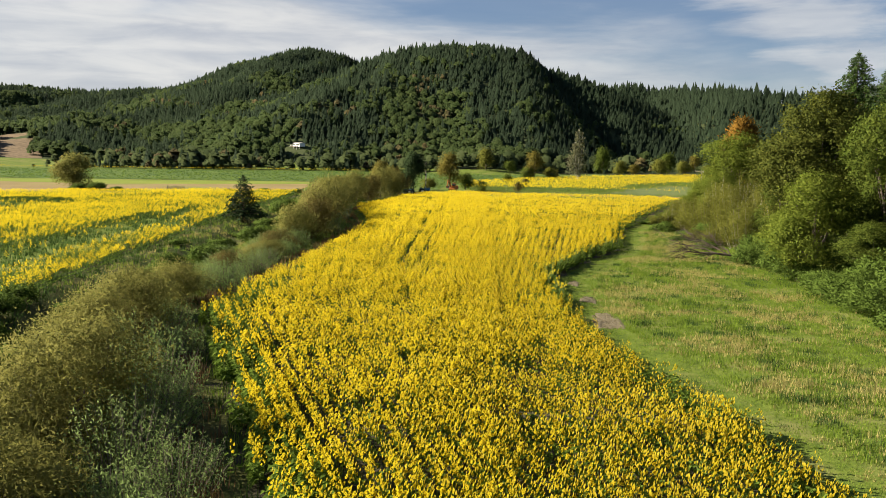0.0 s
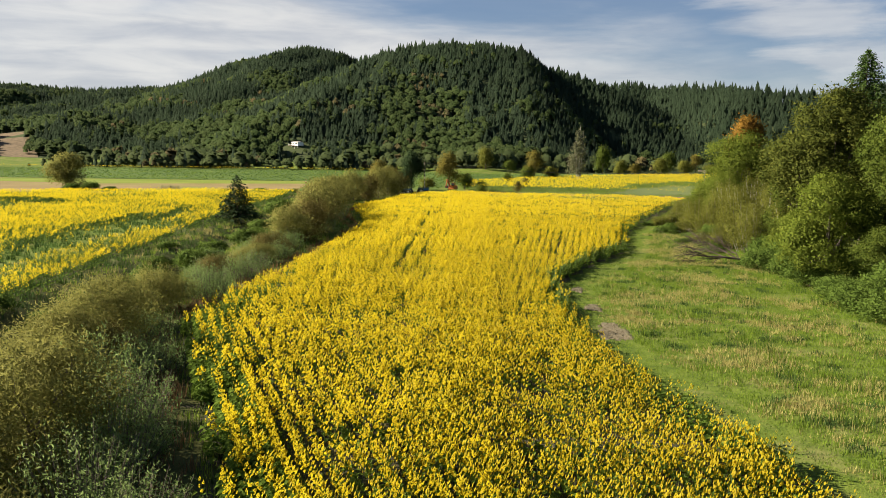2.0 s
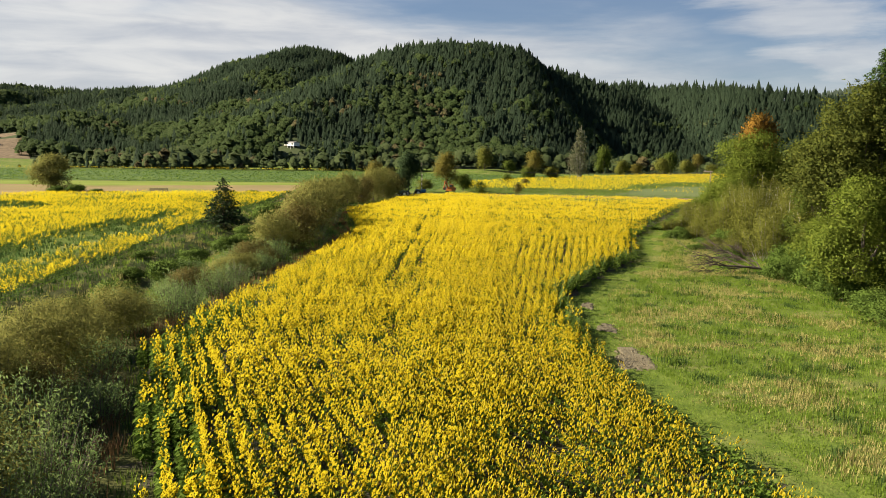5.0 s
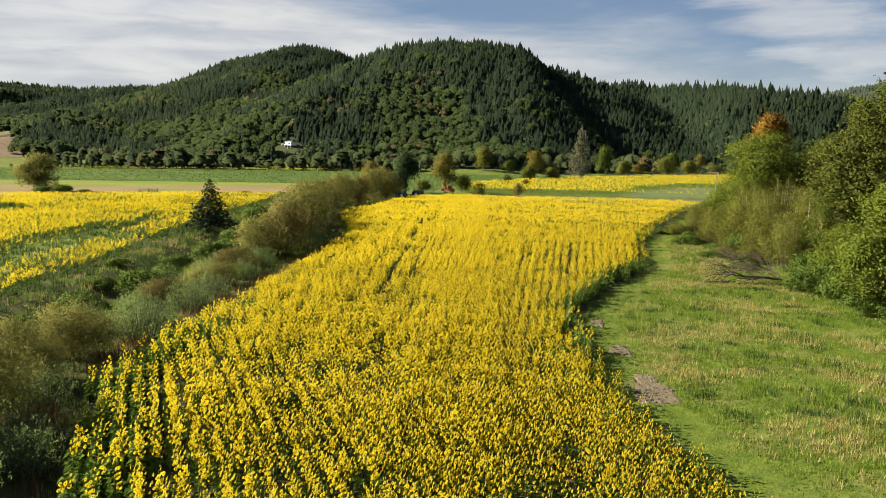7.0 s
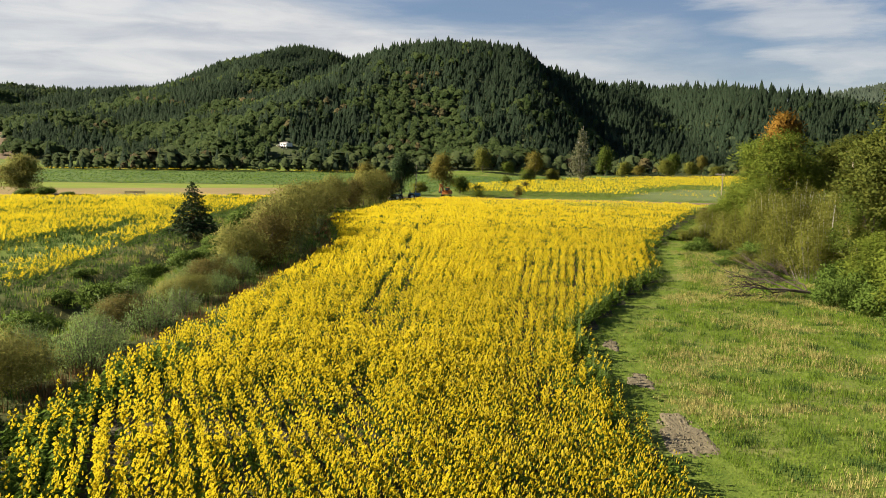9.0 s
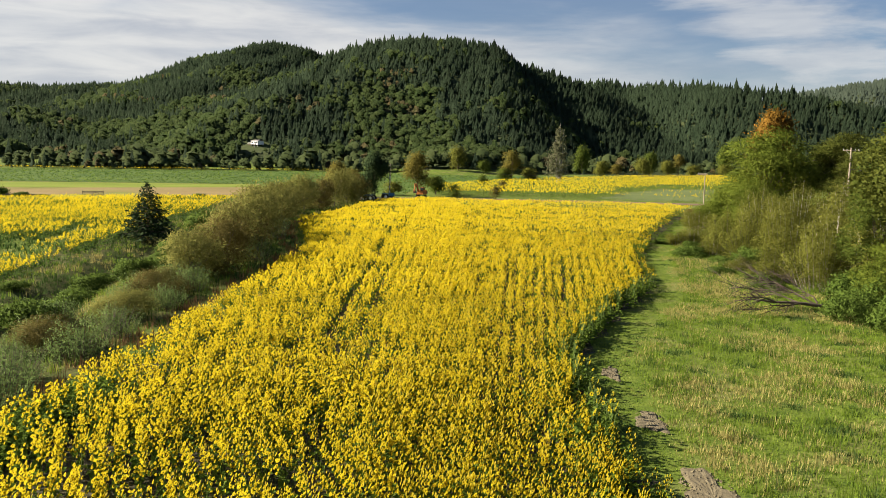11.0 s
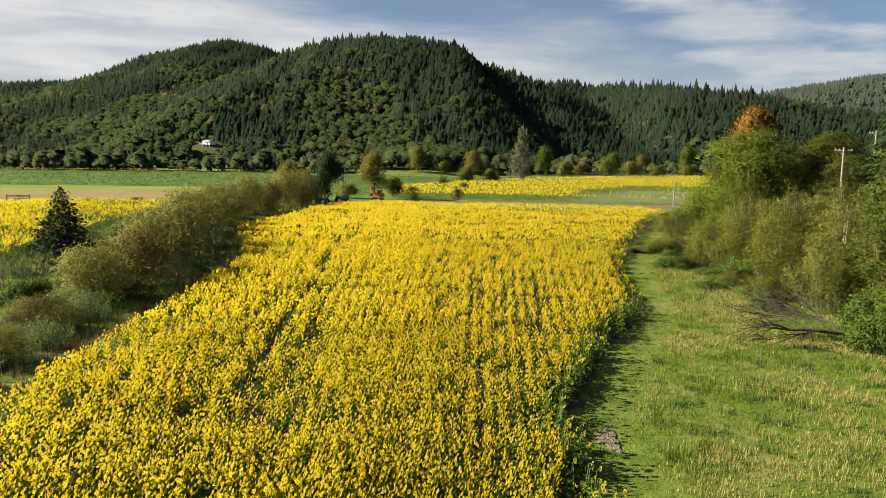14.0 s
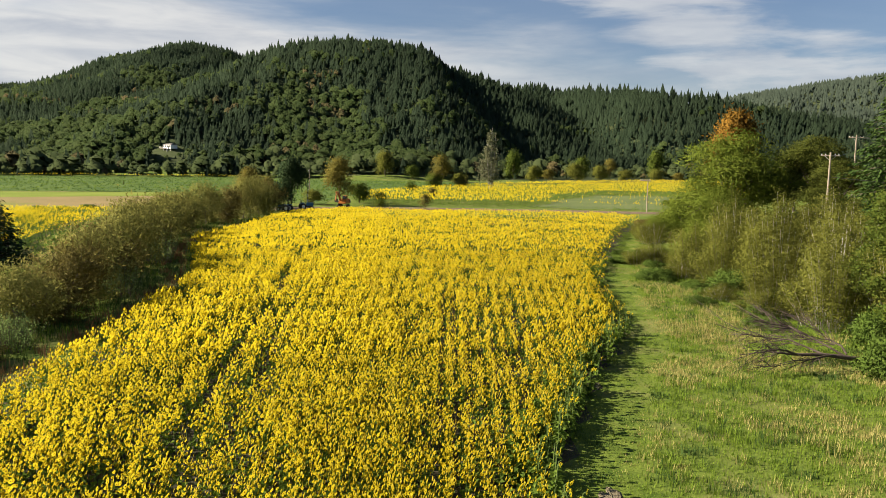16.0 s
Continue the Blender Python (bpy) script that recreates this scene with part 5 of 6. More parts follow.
def woods_of(name, xy, shapes, height, mat, label, wide=1.0, skew=0.0):
    bag, soft = Bag(), []
    k = rng.integers(0, len(shapes), len(xy))
    z = land(xy[:, 0], xy[:, 1]) - 0.3
    slope = np.column_stack([hills(xy[:, 0] - 9, xy[:, 1]) - hills(xy[:, 0] + 9, xy[:, 1]), hills(xy[:, 0], xy[:, 1] - 9) - hills(xy[:, 0], xy[:, 1] + 9), np.full(len(xy), 14.0)])
    slope /= np.linalg.norm(slope, axis=1)[:, None]
    for i in range(len(shapes)):
        p = k == i
        n = p.sum()
        w = wide * rng.uniform(0.8, 1.25, n)
        stamp(bag, shapes[i], np.column_stack([xy[p], z[p]]), turns(rng.uniform(0, 6.28, n), rng.normal(0, 0.03, n)), np.column_stack([height[p] * w, height[p] * w, height[p]]))
        # a close canopy: each crown is rounded, and the crowns together follow the slope
        last = bag.v[-1].reshape(n, -1, 3)
        out = (last - np.column_stack([xy[p], z[p] + 0.40 * height[p]])[:, None]) / (height[p] * w)[:, None, None]
        out /= np.linalg.norm(out, axis=2)[:, :, None] + 1e-6
        out = 0.75 * out + slope[p][:, None]
        soft.append((out / np.linalg.norm(out, axis=2)[:, :, None]).reshape(-1, 3))
    ob = bag_part(name, bag, [mat], normals=np.concatenate(soft))
    return tagged(ob, label, "forest", kind="stuff")


n_w = 118000
h_xy = np.column_stack([rng.uniform(-640, 460, n_w), rng.uniform(360, 1060, n_w)])
alt = hills(h_xy[:, 0], h_xy[:, 1])
# keep what the valley side shows, thinner behind the crests
front = hills(h_xy[:, 0], h_xy[:, 1] - 14) <= alt + 2.2
seen_w = (alt > 3) & front & (h_xy[:, 0] > -0.75 * h_xy[:, 1]) & (h_xy[:, 0] < 0.66 * (h_xy[:, 1] - 30)) & (rng.random(n_w) < 0.56) & ((h_xy[:, 1] < 900) | (alt > 40))
HY = next(y for y in range(425, 540) if land1(-0.272 * y, y) > 11.6)
HX = -0.272 * HY
clearing = ((h_xy[:, 0] - HX + 11.5) / 5) ** 2 + ((h_xy[:, 1] - HY + 7) / 8) ** 2 < 1
clearing |= ((h_xy[:, 0] - HX) / 9) ** 2 + ((h_xy[:, 1] - HY + 6) / 9) ** 2 < 1
clearing |= (np.abs(h_xy[:, 0] + 0.655 * h_xy[:, 1]) < 13 + 4 * wave(h_xy[:, 0], h_xy[:, 1], 9.0, 1.0)) & (h_xy[:, 1] > 430) & (h_xy[:, 1] < 545)
h_xy, alt = h_xy[seen_w & ~clearing], alt[seen_w & ~clearing]
leafy_spot = wave(h_xy[:, 0], h_xy[:, 1], 38.0, 2.5) + 0.5 * wave(h_xy[:, 0], h_xy[:, 1], 13.0, 7.5) - 0.012 * (alt - 38) + rng.normal(0, 0.25, len(alt))
# fewer broadleaf trees in the east; the darker conifers also imitate the shaded slope
leafy_spot -= 0.9 * smooth01((h_xy[:, 0] - 5) / 60)
broad = leafy_spot > 0.15
rusty = broad & (wave(h_xy[:, 0], h_xy[:, 1], 21.0, 11.0) > 0.56) & (rng.random(len(alt)) < 0.5)
h_f = rng.uniform(5.6, 9.0, len(alt)) + 3.0 * (rng.random(len(alt)) < 0.2)
below_house = (np.abs(h_xy[:, 0] - HX * h_xy[:, 1] / HY) < 9) & (h_xy[:, 1] < HY) & (h_xy[:, 1] > HY - 70)
h_f = np.where(below_house, 0.35 * h_f, h_f)
woods_of("conifer_forest", h_xy[~broad], fir_shapes, h_f[~broad], L_hillfir, "dense dark green conifer forest covering the hills", 1.35)
# old firs that stand out on the eastern crest
crest = np.column_stack([rng.uniform(150, 250, 46), rng.uniform(0, 16, 46)])
crest[:, 1] += np.interp(crest[:, 0], [150, 170, 195, 225, 250], [806, 768, 690, 674, 666])
woods_of("conifer_forest", crest, fir_shapes, rng.uniform(9, 15, 46), L_hillfir, "tall old firs standing along the eastern crest", 1.2)
woods_of("broadleaf_forest", h_xy[broad & ~rusty], oak_shapes, h_f[broad & ~rusty] * 0.85, L_hilldec, "lighter green broadleaf trees on the lower hill slopes", 0.95)
woods_of("turning_forest", h_xy[rusty], oak_shapes, h_f[rusty] * 0.8, L_hillrust, "broadleaf trees turning brown on the hill", 0.8)

# conifer colour made paler and bluer, with distance haze painted into it
L_hazefir = material("far_hill_conifer", (0.040, 0.058, 0.044), (0.066, 0.086, 0.062), 0.95, 0.01, 0.3, 0, island=0.3, through_light=0.3, spec=0.1)
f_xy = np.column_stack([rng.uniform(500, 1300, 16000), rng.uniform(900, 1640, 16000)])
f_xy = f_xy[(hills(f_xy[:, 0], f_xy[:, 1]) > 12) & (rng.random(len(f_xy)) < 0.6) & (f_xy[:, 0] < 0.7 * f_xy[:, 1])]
woods_of("conifer_forest", f_xy, fir_shapes, rng.uniform(9, 16, len(f_xy)), L_hazefir, "far wooded hill up the valley", 1.5)

# a belt of lower trees at the foot of the hills
n_b = 1900
b_x = rng.uniform(-430, 330, n_b)
b_y = np.interp(b_x, [-430, -230, -84, 20, 95, 160, 330], [345, 358, 404, 412, 486, 470, 430]) + rng.uniform(0, 48, n_b) ** 1.0
b_xy = np.column_stack([b_x, b_y])
keep_b = ~(((b_xy[:, 0] - HX) / 7) ** 2 + ((b_xy[:, 1] - HY + 8) / 10) ** 2 < 1)
keep_b &= ~((b_xy[:, 0] > -278) & (b_xy[:, 0] < -230))
b_xy = b_xy[keep_b]
b_h = (3.5 + 8.5 * rng.random(len(b_xy)) ** 1.6) * (0.75 + 0.35 * wave(b_xy[:, 0], b_xy[:, 1], 22.0, 5.0))
b_h = np.where((np.abs(b_xy[:, 0] - HX * b_xy[:, 1] / HY) < 9) & (b_xy[:, 1] > HY - 45), 0.55 * b_h, b_h)
lot = rng.random(len(b_xy))
L_valley = material("valley_willow_leaf", (0.048, 0.072, 0.028), (0.098, 0.126, 0.050), 0.9, 0.06, 0.9, 0, island=0.4, through_light=0.4, spec=0.05)
woods_of("valley_trees", b_xy[lot < 0.72], belt_shapes, b_h[lot < 0.72], L_valley, "belt of grey-green trees along the foot of the hills", 0.9)
woods_of("valley_trees", b_xy[lot > 0.94], belt_shapes, b_h[lot > 0.94], L_hillrust, "brown and yellow bushes along the foot of the hills", 0.85)
mid = (lot >= 0.72) & (lot <= 0.94)
woods_of("valley_trees", b_xy[mid], fir_shapes, b_h[mid] * 1.2, L_hillfir, "young conifers along the foot of the hills", 1.3)

# single trees on the valley floor
VALLEY = "trees on the valley floor"
valley_kinds = {
    "gold": tree("valley_tree", gen(91), round_lobes(gen(91), 8, 3.6, 11.0, 1.5), 260, 20, 0.42, 0.7, L_yellowing, M_bark, 0.2, "tree with yellowing crown near the farm track", "tree", VALLEY),
    "green": tree("valley_tree", gen(92), round_lobes(gen(92), 7, 3.0, 6.0, 0.3), 220, 20, 0.42, 0.7, L_alder, M_bark, 0.14, "low green tree on the valley floor", "tree", VALLEY),
    "grey": tree("valley_tree", gen(93), round_lobes(gen(93), 8, 3.4, 7.0, 0.3), 240, 20, 0.42, 0.7, L_birch, M_bark, 0.14, "grey-green bushy tree on the valley floor", "tree", VALLEY),
    "bush": tree("field_bush", gen(94), round_lobes(gen(94), 5, 1.2, 1.7, 0.1), 70, 18, 0.2, 0.35, L_alder, M_bark, 0.05, "small green bush by the farm track", "bush", VALLEY),
    "brush": tree("field_bush", gen(95), round_lobes(gen(95), 5, 1.2, 3.2, 0.1), 70, 16, 0.25, 0.4, L_brown, M_bark, 0.05, "thin brown sapling by the farm track", "bush", VALLEY),
}
set_out(valley_kinds, [
    ("gold", -18.2, 232.0, 0.95, 1.05), ("green", -14.0, 240.0, 0.9, 0.9), ("grey", -24.0, 232.0, 0.7, 0.7), ("gold", 8.0, 318.0, 1.0, 1.05), ("green", 5.5, 316.0, 0.9, 1.0), ("grey", 14.5, 322.0, 0.7, 1.1), ("gold", 16.0, 330.0, 0.6, 0.7),
    ("bush", -9.0, 240.0, 1.2, 1.3), ("brush", 1.6, 222.5, 1.0, 1.1), ("bush", -8.4, 223.0, 1.2, 1.0), ("bush", -2.0, 290.0, 1.5, 1.4), ("brush", 4.0, 262.0, 1.0, 1.0),
    ("grey", 52.0, 402.0, 1.0, 1.05), ("gold", 60.0, 412.0, 0.9, 0.6), ("grey", 74.0, 420.0, 1.2, 1.0), ("grey", 88.0, 430.0, 1.2, 0.9), ("grey", 102.0, 436.0, 1.0, 0.8), ("gold", 98.0, 452.0, 0.9, 1.1), ("grey", 118.0, 440.0, 1.1, 0.8), ("gold", 128.0, 436.0, 0.9, 0.5),
    ("green", 84.0, 452.0, 1.2, 1.6), ("green", 46.0, 430.0, 1.2, 1.9), ("green", 122.0, 455.0, 1.3, 2.0), ("green", 64.0, 250.0, 0.5, 0.5), ("green", -2.0, 398.0, 1.0, 1.0), ("grey", -14.0, 402.0, 1.2, 1.3),
])

# the tall, half-bare lichen-grown tree
def lichen_tree():
    g = gen(97)
    root = new("lichen_tree")
    trunk, crown = Bag(), Bag()
    for x, y, h in ((0, 0, 22.0), (1.3, 0.6, 20.0), (-1.5, 0.4, 16.0)):
        v, f = tube([(x * 0.3, y * 0.3, -0.4), (x * 0.8, y, h * 0.5), (x, y, h)], [0.32, 0.2, 0.03], 6)
        trunk.add(v, f)
        for k in range(26):
            t = g.uniform(0.2, 0.98)
            a = g.uniform(0, 6.28)
            ln = (1 - t) * 3.4 + 0.7
            b = np.array((x * t, y * t, h * t))
            e = b + np.array((math.cos(a) * ln, math.sin(a) * ln, g.uniform(-0.2, 0.5) * ln))
            v, f = tube([b, (b + e) / 2 + (0, 0, 0.15), e], [0.07, 0.05, 0.015], 3)
            trunk.add(v, f)
            if t < 0.95:
                n = 26
                s = g.uniform(0.3, 1.1, n)[:, None]
                p = (1 - s) * b + s * e + g.normal(0, 0.4, (n, 3))
                scatter_leaves(crown, p, g.normal(0, 1, (n, 3)), 0.7 * g.uniform(0.6, 1.3, n), LEAF, 0, g)
    for c in ((-2.8, 0, 4.5), (-1.5, 1, 7.0), (-3.2, 0.5, 8.0), (0.5, -1, 4.0), (-1.5, 0, 10.5)):
        n = 160
        p = np.array(c) + g.normal(0, 1, (n, 3)) * np.array((1.1, 1.1, 1.4))
        scatter_leaves(crown, p, g.normal(0, 1, (n, 3)), 0.65 * g.uniform(0.6, 1.3, n), LEAF, 0, g)
    bag_part("trunk", trunk, [M_palebark], root, "bare grey trunk and limbs")
    bag_part("crown", crown, [L_lichen], root)
    return tagged(root, "tall half-bare tree with grey lichen on the valley floor", "tree", VALLEY)


plant(lichen_tree(), 26.3, 333.0, 1.0, 0, True)


# ---- water and mud ----
def ribbon(name, line, half, z, mat, label, category, step=3):
    pts = []
    for (x0, y0), (x1, y1) in zip(line, line[1:]):
        n = max(2, int(math.hypot(x1 - x0, y1 - y0) / step))
        pts += [(x0 + (x1 - x0) * i / n, y0 + (y1 - y0) * i / n) for i in range(n)]
    pts = np.array(pts + [line[-1]])
    t = np.gradient(pts, axis=0)
    nrm = np.column_stack([-t[:, 1], t[:, 0]]) / np.linalg.norm(t, axis=1)[:, None]
    a, c = pts + nrm * half, pts - nrm * half
    bag = Bag()
    n = len(pts)
    za = np.full(n, z) if not callable(z) else None
    v = np.concatenate([np.column_stack([a, za if za is not None else z(a[:, 0], a[:, 1])]), np.column_stack([c, za if za is not None else z(c[:, 0], c[:, 1])])])
    f = [(i, i + 1, n + i + 1) for i in range(n - 1)] + [(i, n + i + 1, n + i) for i in range(n - 1)]
    bag.add(v, f)
    return tagged(bag_part(name, bag, [mat]), label, category, kind="structure")


ribbon("ditch_water", DITCH[:3] + [(-25.5, 40)], 1.7, -1.1, M_water, "still dark water in a narrow ditch", "water")
M_asphalt = material("worn_asphalt", (0.07, 0.07, 0.072), (0.12, 0.118, 0.115), 0.9, 0.4, 12.0, 0.3)
ribbon("bank_road", [(60, 96), (57, 118), (58, 135), (63, 150), (72, 165)], 2.0, lambda x, y: land(x, y) + 0.35, M_asphalt, "narrow grey road along the top of the bank", "road")


def mud_patch(x, y, ra, rb, seed):
    g = gen(seed)
    n, rings = 40, 4
    v, f = [(x, y, land1(x, y) + 0.05)], []
    for k in range(1, rings + 1):
        for i in range(n):
            a = 2 * math.pi * i / n
            q = k / rings * (1 + 0.22 * math.sin(3 * a + seed) + 0.12 * math.sin(7 * a + 2 * seed))
            px, py = x + ra * q * math.cos(a), y + rb * q * math.sin(a)
            v.append((px, py, land1(px, py) + (0.05 + g.uniform(-0.01, 0.02) if k < rings else -0.02)))
    for i in range(n):
        f.append((0, 1 + i, 1 + (i + 1) % n))
        for k in range(rings - 1):
            a0, a1 = 1 + k * n + i, 1 + k * n + (i + 1) % n
            f += [(a0, a0 + n, a1 + n), (a0, a1 + n, a1)]
    # clods
    bag = Bag().add(v, f)
    clod = (np.array([(1, 0, 0), (-0.5, 0.85, 0), (-0.5, -0.85, 0), (0.1, 0, 0.7)], float), np.array([(0, 1, 3), (1, 2, 3), (2, 0, 3)]), np.array([0, 0, 0]))
    m = int(70 * ra * rb)
    a, q = g.uniform(0, 6.28, m), np.sqrt(g.random(m)) * 0.95
    at = np.column_stack([x + ra * q * np.cos(a), y + rb * q * np.sin(a), np.zeros(m)])
    at[:, 2] = land(at[:, 0], at[:, 1]) + 0.04
    stamp(bag, clod, at, turns(g.uniform(0, 6.28, m)), g.uniform(0.03, 0.11, m))
    return tagged(bag_part("mud_patch", bag, [M_mud]), "patch of dried cloddy mud in the meadow", "mud", kind="structure")


for k, (mx_, my_, ra, rb) in enumerate(MUD):
    mud_patch(mx_, my_, ra, rb, 3 + k)

# draped bare clearing on the lower hill
cl = Bag()
cu, cv = np.meshgrid(np.linspace(-1, 1, 22), np.linspace(-1, 1, 16))
cq = np.column_stack([-0.655 * (487 + 62 * cv.ravel()) + 22 * cu.ravel(), 487 + 62 * cv.ravel()])
cl_z = land(cq[:, 0], cq[:, 1]) + 0.6 - 3 * smooth01((np.maximum(np.abs(cu), np.abs(cv)).ravel() - 0.8) / 0.2)
ci = (np.arange(15)[:, None] * 22 + np.arange(21)[None]).ravel()
cl.add(np.column_stack([cq, cl_z]), np.concatenate([np.stack([ci, ci + 1, ci + 23], 1), np.stack([ci, ci + 23, ci + 22], 1)]))
tagged(bag_part("hillside_clearing", cl, [M_road]), "tan bare clearing on the lower hillside", "clearing", kind="structure")


# ---- fallen tree ----
def fallen_tree():
    g = gen(101)
    root = new("fallen_tree")
    trunk = Bag()
    v, f = tube([(0, 0, 0.6), (-1.6, -0.5, 0.85), (-3.2, -0.7, 1.0), (-5.2, -1.2, 1.05), (-7.4, -1.5, 1.25), (-9.6, -2.2, 1.1)], [0.17, 0.15, 0.12, 0.09, 0.055, 0.015], 8)
    trunk.add(v, f)
    bag_part("trunk", trunk, [M_dead], root, smooth=True)
    limbs = [((-1.2, -0.4, 0.8), (-3.6, 1.2, 1.9), (-6.4, 2.2, 2.4)), ((-2.2, -0.6, 0.95), (-4.4, -1.9, 0.9), (-8.2, -3.4, 0.6)), ((-3.0, -0.7, 1.0), (-5.2, 0.5, 1.7), (-8.8, 1.0, 2.0)), ((-3.6, 1.2, 1.9), (-4.8, 1.9, 2.4), (-6.8, 2.2, 2.7)),
             ((-1.0, 0.2, 0.9), (-2.1, 1.4, 1.7), (-3.4, 2.2, 3.0)), ((-5.2, -1.2, 1.05), (-7.0, -2.4, 1.6), (-9.4, -2.8, 1.5))]
    for pts in limbs:
        bag = Bag()
        p = np.array(pts)
        v, f = tube(np.array([p[0], p[0] * 0.6 + p[1] * 0.4 + g.normal(0, 0.12, 3), p[1], (p[1] + p[2]) / 2 + g.normal(0, 0.2, 3), p[2]]), [0.09, 0.07, 0.05, 0.03, 0.012], 6)
        bag.add(v, f)
        for _ in range(20):
            t = g.uniform(0.25, 1.0)
            b = (1 - t) ** 2 * p[0] + 2 * t * (1 - t) * p[1] + t * t * p[2]
            d = (p[2] - p[0]) / np.linalg.norm(p[2] - p[0]) + g.normal(0, 0.5, 3)
            e = b + d * g.uniform(0.7, 1.9)
            e[2] = max(e[2], 0.15)
            v, f = tube([b, (b + e) / 2 + g.normal(0, 0.08, 3), e], [0.030, 0.02, 0.006], 4)
            bag.add(v, f)
            for _ in range(3):
                h = e + (e - b) * 0.3 + g.normal(0, 0.35, 3)
                h[2] = max(h[2], 0.12)
                v, f = tube([(b + e) / 2, h], [0.012, 0.004], 3)
                bag.add(v, f)
        bag_part("branch", bag, [M_dead], root, "bare broken branch")
    return tagged(root, "fallen dead tree with bare dark branches on the meadow", "fallen tree")


ft = fallen_tree()
ft.matrix_basis = pose(26.2, 92.2, land1(26.2, 92.2) + 0.1, 0, 0, -6) @ Matrix.Diagonal((0.80, 0.80, 0.9, 1))


# ---- poles and wires ----
def utility_pole(name, height, arm, label, arm_z=0.35, second=False, board=False):
    root = new(name)
    part("post", rod(bmesh.new(), (0, 0, -0.5), (0, 0, height), 0.15, 0.10, 12), M_pole, root)
    ar = part("crossarm", box(bmesh.new(), (arm, 0.11, 0.13) if not board else (arm, 0.5, 0.3), (0.0 if not board else -arm * 0.28, 0.13, height - arm_z), bevel=0.01), M_pole, root)
    for k in (-0.45, -0.25, 0.25, 0.45):
        bm = bmesh.new()
        rod(bm, (k * arm - (arm * 0.28 if board else 0), 0.13, height - arm_z + (0.15 if board else 0.06)), (k * arm - (arm * 0.28 if board else 0), 0.13, height - arm_z + (0.3 if board else 0.2)), 0.05, 0.03, 8)
        part("insulator", bm, M_ceramic, ar)
    for s in (-1, 1):
        part("brace", rod(bmesh.new(), (0, 0.12, height - arm_z - 0.6), (s * arm * 0.3, 0.12, height - arm_z - 0.05), 0.015, sides=6), M_ceramic, root)
    return tagged(root, label, "utility pole", "utility poles")


def put_pole(ob, x, y, turn):
    ob.matrix_basis = pose(x, y, land1(x, y), 0, 0, turn)


put_pole(utility_pole("utility_pole", 7.9, 1.6, "weathered wooden utility pole behind the farm track"), -26.0, 240.0, 80)
put_pole(utility_pole("utility_pole", 7.3, 2.2, "wooden utility pole with a broad board on top", 0.1, board=True), 51.2, 224.0, -10)
put_pole(utility_pole("utility_pole", 13.3 - land1(45.3, 134.2), 1.9, "wooden utility pole with crossarm standing in the bank thicket"), 45.3, 134.2, -20)
put_pole(utility_pole("utility_pole", 16.2 - land1(64, 163), 2.0, "tall pale utility pole with crossarm beside the bank road"), 64.0, 163.0, -20)
put_pole(utility_pole("utility_pole", 9.5, 2.0, "wooden utility pole beside the bank road"), 72.0, 112.0, -20)


def cable(a, b, sag, r=0.02):
    a, b = np.array(a, float), np.array(b, float)
    t = np.linspace(0, 1, 24)[:, None]
    p = a + (b - a) * t - np.array((0, 0, 1.0)) * (4 * sag * t * (1 - t))
    v, f = tube(p, np.full(24, r), 4)
    tagged(bag_part("overhead_cable", Bag().add(v, f), [M_cable]), "thin dark overhead cable between utility poles", "cable", "overhead cables")


cable((-26, 240, 7.6), (51.2, 224, 7.1), 1.6, 0.03)
p_c, p_b, p_d = (45.3, 134.2), (64.0, 163.0), (72.0, 112.0)
for off in (-0.8, 0.8):
    cable((p_b[0] + off, p_b[1], 15.9), (p_d[0] + off, p_d[1], 13.9), 0.7)
cable((p_c[0], p_c[1], 10.6), (p_d[0], p_d[1], 11.0), 0.9, 0.025)
cable((p_c[0], p_c[1], 12.9), (p_b[0], p_b[1], 14.4), 0.4)


# ---- excavator and tractor by the farm track ----
M_orange = material("orange_machine_paint", (0.30, 0.10, 0.018), (0.40, 0.145, 0.025), 0.5, 1.0, 20.0, 0.05)
M_blue = material("blue_machine_paint", (0.05, 0.14, 0.26), (0.08, 0.20, 0.34), 0.45, 1.0, 20.0, 0.05)
M_steel = material("dark_worn_steel", (0.05, 0.045, 0.04), (0.11, 0.10, 0.09), 0.6, 1.5, 20.0, 0.2, metal=0.5)
M_rubber = material("black_rubber", (0.015, 0.015, 0.015), (0.03, 0.03, 0.03), 0.85, 2.0, 20.0, 0.2)
M_glass = material("dark_glass", (0.02, 0.025, 0.03), (0.03, 0.035, 0.04), 0.08, 1.0, 4.0, 0, spec=0.6)
M_white = material("white_painted_siding", (0.70, 0.70, 0.67), (0.80, 0.80, 0.78), 0.7, 0.6, 10.0, 0.1)
M_roof = material("grey_roofing", (0.22, 0.21, 0.20), (0.32, 0.31, 0.30), 0.85, 0.6, 10.0, 0.2)


